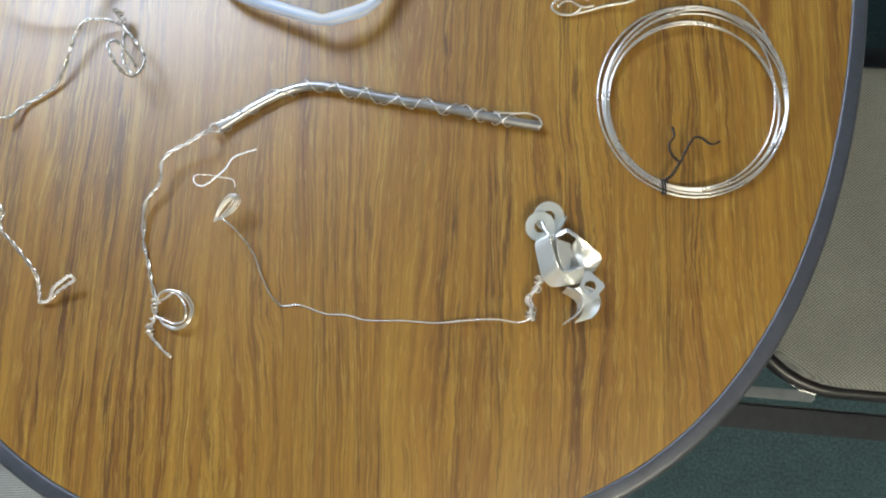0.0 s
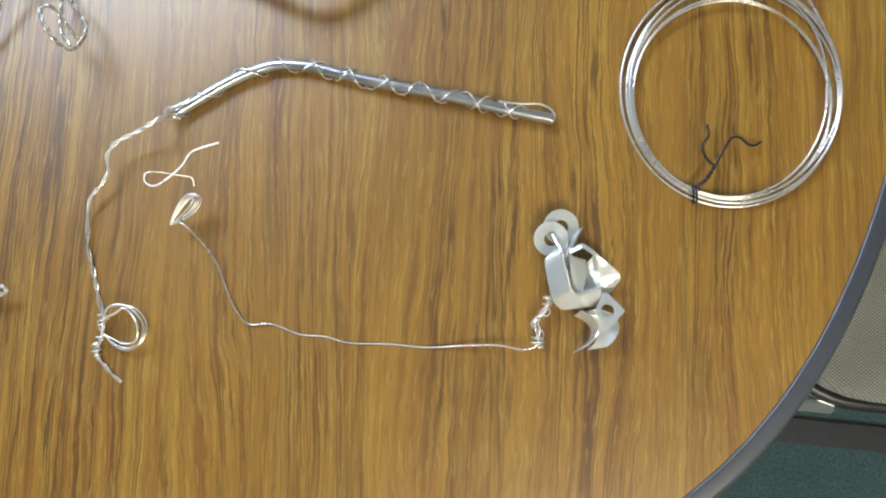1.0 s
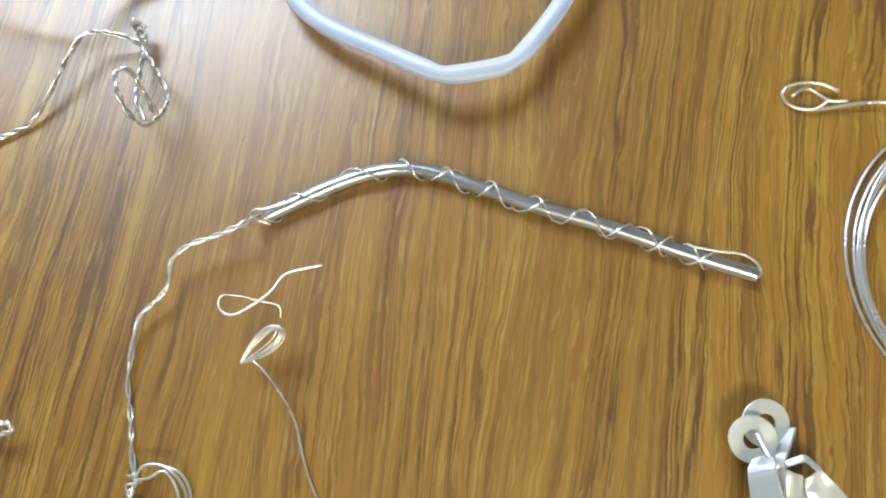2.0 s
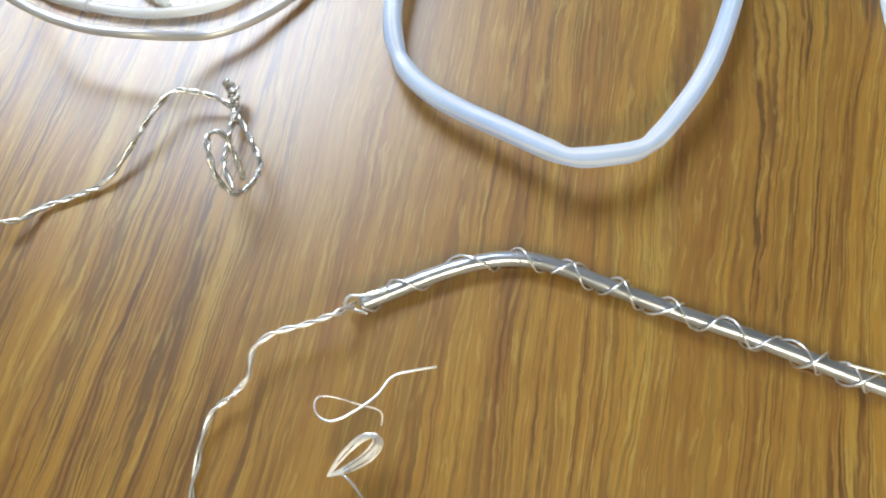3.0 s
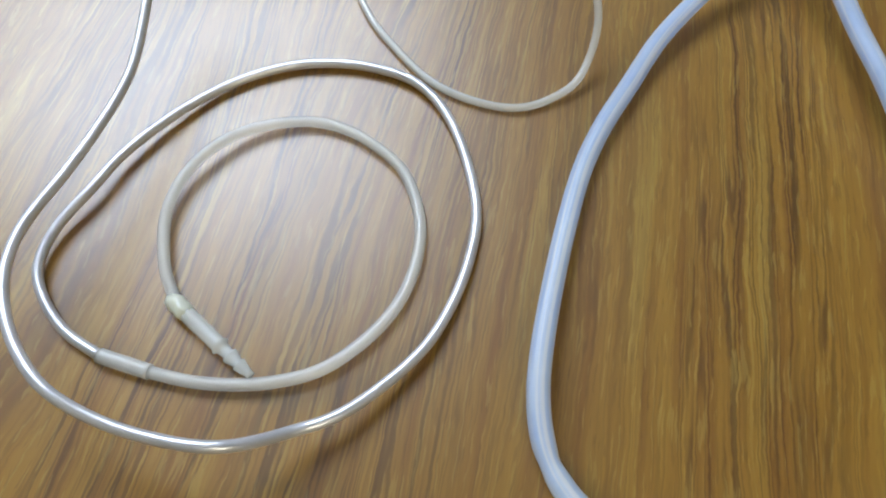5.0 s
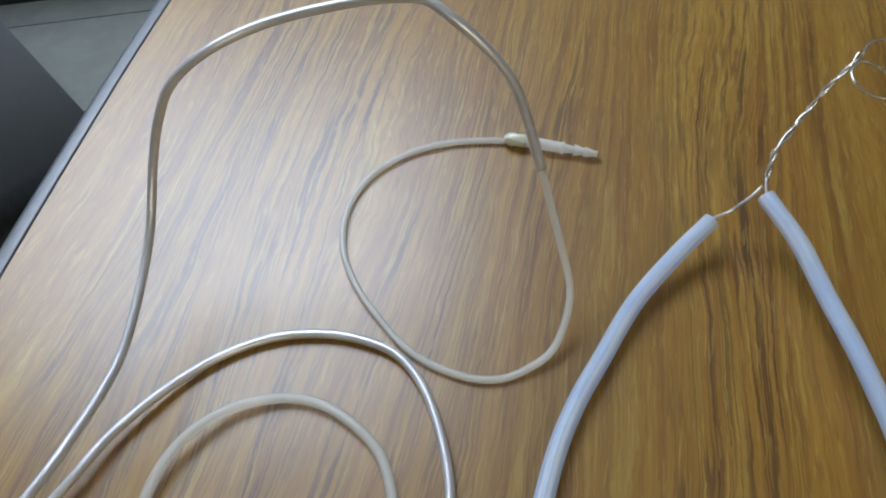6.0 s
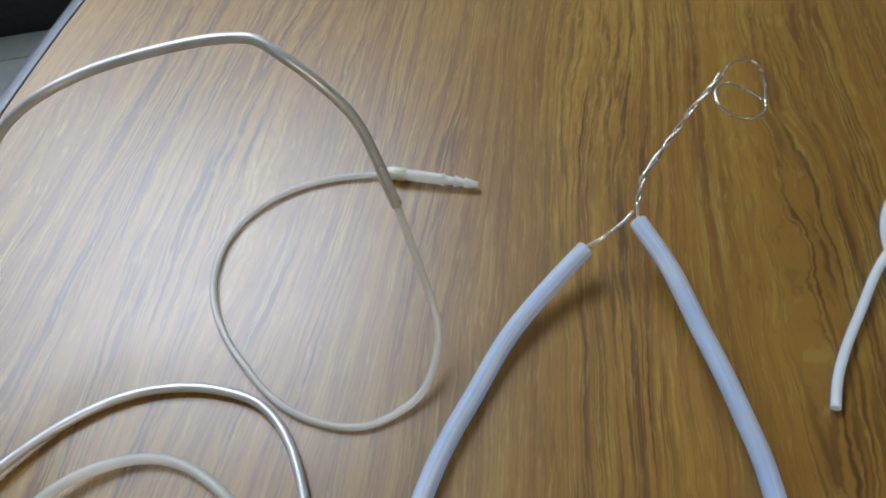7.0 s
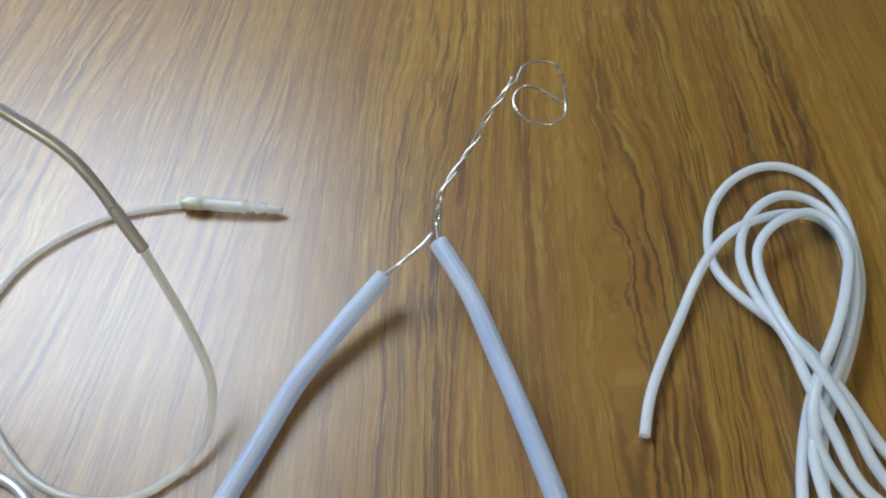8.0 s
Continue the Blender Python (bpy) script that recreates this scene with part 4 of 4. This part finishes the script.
part("inner_wall", sheet(INNER[1:], WELL[1:]), ZINC, clamp, "", False)
part("arch", sheet([(0.2660, -0.0215, 0.770), (0.2765, -0.0155, 0.773), (0.2885, -0.0230, 0.770)],
                   [(0.2668, -0.0255, 0.772), (0.2768, -0.0200, 0.775), (0.2865, -0.0262, 0.772)], 0.0004), ZINC, clamp, "", False)
part("lobe", sheet([(0.2880, -0.0235, 0.769), (0.3000, -0.0320, 0.765), (0.3115, -0.0400, 0.758), (0.3135, -0.0455, 0.755), (0.3085, -0.0515, 0.751)],
                   [(0.2825, -0.0320, 0.758), (0.2850, -0.0400, 0.757), (0.2885, -0.0455, 0.755), (0.2910, -0.0500, 0.753), (0.2925, -0.0540, 0.752)], 0.0014), ZINC, clamp, "rounded fold of the strap", False)
part("fold", sheet([(0.2670, -0.0270, 0.770), (0.2672, -0.0400, 0.770), (0.2700, -0.0505, 0.768), (0.2735, -0.0575, 0.766)],
                   [(0.2815, -0.0295, 0.761), (0.2825, -0.0410, 0.757), (0.2820, -0.0495, 0.755), (0.2800, -0.0560, 0.755)], -0.0008), ZINC, clamp, "", False)
part("floor_plate", plate([(0.274, -0.029, 0.752), (0.284, -0.034, 0.752), (0.291, -0.049, 0.750), (0.285, -0.054, 0.750), (0.275, -0.056, 0.750)], 0.0012), ZINC, clamp, "", False)
part("backing", plate([(0.268, -0.034, 0.746), (0.286, -0.036, 0.744), (0.298, -0.031, 0.746), (0.314, -0.046, 0.746), (0.307, -0.056, 0.745), (0.288, -0.064, 0.744), (0.272, -0.069, 0.744), (0.258, -0.066, 0.745)], 0.0014), ZINC, clamp, "", False)
part("tab", plate([(0.297, -0.055, 0.762), (0.315, -0.073, 0.766), (0.303, -0.089, 0.76), (0.29, -0.075, 0.756)], 0.0014, ((0.3, -0.074, 0.762), 0.0058)), ZINC, clamp, "", False)
part("strap", strap(dense([(0.276, -0.076, 0.752), (0.284, -0.08, 0.752), (0.291, -0.087, 0.752), (0.291, -0.096, 0.75), (0.284, -0.105, 0.748), (0.276, -0.11, 0.745)], 0.002, 1), (0.004, 0.004, 0.014)), ZINC, clamp, "curved strap leg", False)
part("strap", strap(dense([(0.286, -0.074, 0.75), (0.298, -0.078, 0.75), (0.304, -0.088, 0.749), (0.301, -0.1, 0.748), (0.295, -0.107, 0.745)], 0.002, 1), (0.016, 0.004, 0.010)), ZINC, clamp, "curved strap leg", False)
part("pin", rod_mesh(dense([(0.253, -0.007, 0.758), (0.256, -0.016, 0.762), (0.26, -0.023, 0.766), (0.264, -0.027, 0.766)], 0.002, 1), 0.0022), ZINC, clamp, "bent wire through the washers")
part("strap", strap(dense([(0.277, -0.001, 0.748), (0.27, -0.014, 0.756), (0.265, -0.024, 0.762), (0.269, -0.038, 0.76)], 0.002, 1), (0.004, 0.002, 0.012)), ZINC, clamp, "", False)

# ---- chairs ----
def rounded(w, d, r, m=8):
    out = []
    for cx, cy, a in ((w / 2 - r, d / 2 - r, 0), (-w / 2 + r, d / 2 - r, 90), (-w / 2 + r, -d / 2 + r, 180), (w / 2 - r, -d / 2 + r, 270)):
        for k in range(m + 1):
            u = radians(a + 90 * k / m)
            out.append((cx + r * math.cos(u), cy + r * math.sin(u)))
    return out


def chair(cloth, label, place):
    c = thing("chair", label, "chair", "chairs round the table")
    pad = part("seat", slab(rounded(0.47, 0.47, 0.13), 0.415, 0.465, 0.018, 4), cloth, c, "woven fabric seat pad")
    bm = bmesh.new()
    skin(bm, np.array([(x, y, 0.408) for x, y in rounded(0.478, 0.478, 0.134, 12)] + [(0.239, 0.105, 0.408)]), 0.011, 8)
    part("seat_rim", bm, BLACK, c, "black plastic seat rim")
    part("seat_shell", slab(rounded(0.45, 0.45, 0.12), 0.385, 0.413, 0.008), BLACK, c)
    part("backrest", slab(rounded(0.44, 0.05, 0.024), 0.60, 0.96, 0.02, 3), cloth, c, "woven fabric backrest").location = (0, 0.25, 0)
    for sx in (-1, 1):
        part("back_post", rod_mesh(dense([(sx * 0.15, 0.16, 0.395), (sx * 0.15, 0.265, 0.41), (sx * 0.15, 0.285, 0.5), (sx * 0.15, 0.28, 0.9)], 0.02, 1), 0.011, 8), BLACK, c)
        part("side_rail", box(sx * 0.285 - 0.019, sx * 0.285 + 0.019, -0.30, 0.25, 0.36, 0.384, 0.004), BLUEGREY, c, "dark painted side rail", False)
        part("lever", box(sx * 0.25 - 0.008, sx * 0.25 + 0.008, -0.285, -0.13, 0.396, 0.404, 0.003), CHROME, c, "pale steel lever", False)
        for sy in (-0.25, 0.23):
            part("leg", rod_mesh(np.array([(sx * 0.285, sy, 0.372), (sx * 0.285, sy * 1.04, 0.19), (sx * 0.285, sy * 1.08, 0.0)]), 0.012, 8), BLUEGREY, c)
        part("bolt", rod_mesh(np.array([(sx * 0.20, -0.1, 0.36), (sx * 0.20, -0.1, 0.392)]), 0.006, 8), CHROME, c)
    c.matrix_world = place
    return c


chair(FABRIC, "grey woven fabric chair with black rim beside the table", pose(0.815, 0.055, 0, 0, 0, -94))
chair(FABRIC, "grey woven fabric chair tucked under the table's rounded end", pose(-0.62, -0.45, 0, 0, 0, 128))

stool = thing("upholstered_stool", "square charcoal fabric stool standing beside the table", "stool")
part("seat", box(-0.25, 0.25, -0.3, 0.3, 0.36, 0.45, 0.006), DARKFABRIC, stool, "charcoal woven seat pad")
part("frame", box(-0.23, 0.23, -0.28, 0.28, 0.32, 0.359, 0.003), BLACK, stool, "", False)
for sx in (-0.21, 0.21):
    for sy in (-0.25, 0.0):
        part("leg", rod_mesh(np.array([(sx, sy, 0.321), (sx, sy, 0.16), (sx, sy, 0.0)]), 0.016, 10), BLACK, stool)
stool.matrix_world = pose(-1.227, 0.882, 0, 0, 0, -36)

# ---- low cabinet behind the charcoal chair ----
cab = thing("low_cabinet", "low pale grey-green metal cabinet with a black back", "cabinet")
part("body", box(-0.74, 0.74, -0.44, -0.046, 0.0, 0.275, 0.003), BOXPAINT, cab, "", False)
part("lid", box(-0.75, 0.75, -0.45, -0.1375, 0.276, 0.300, 0.003), BOXPAINT, cab, "", False)
part("lid", box(-0.75, 0.75, -0.1367, -0.044, 0.276, 0.2985, 0.002), BOXPAINT, cab, "", False)
part("back_panel", box(-0.75, 0.75, -0.042, 0.01, 0.0, 0.62, 0.004), BLACK, cab, "black upright back panel", False)
cab.matrix_world = pose(-1.43, 1.52, 0, 0, 0, 19)
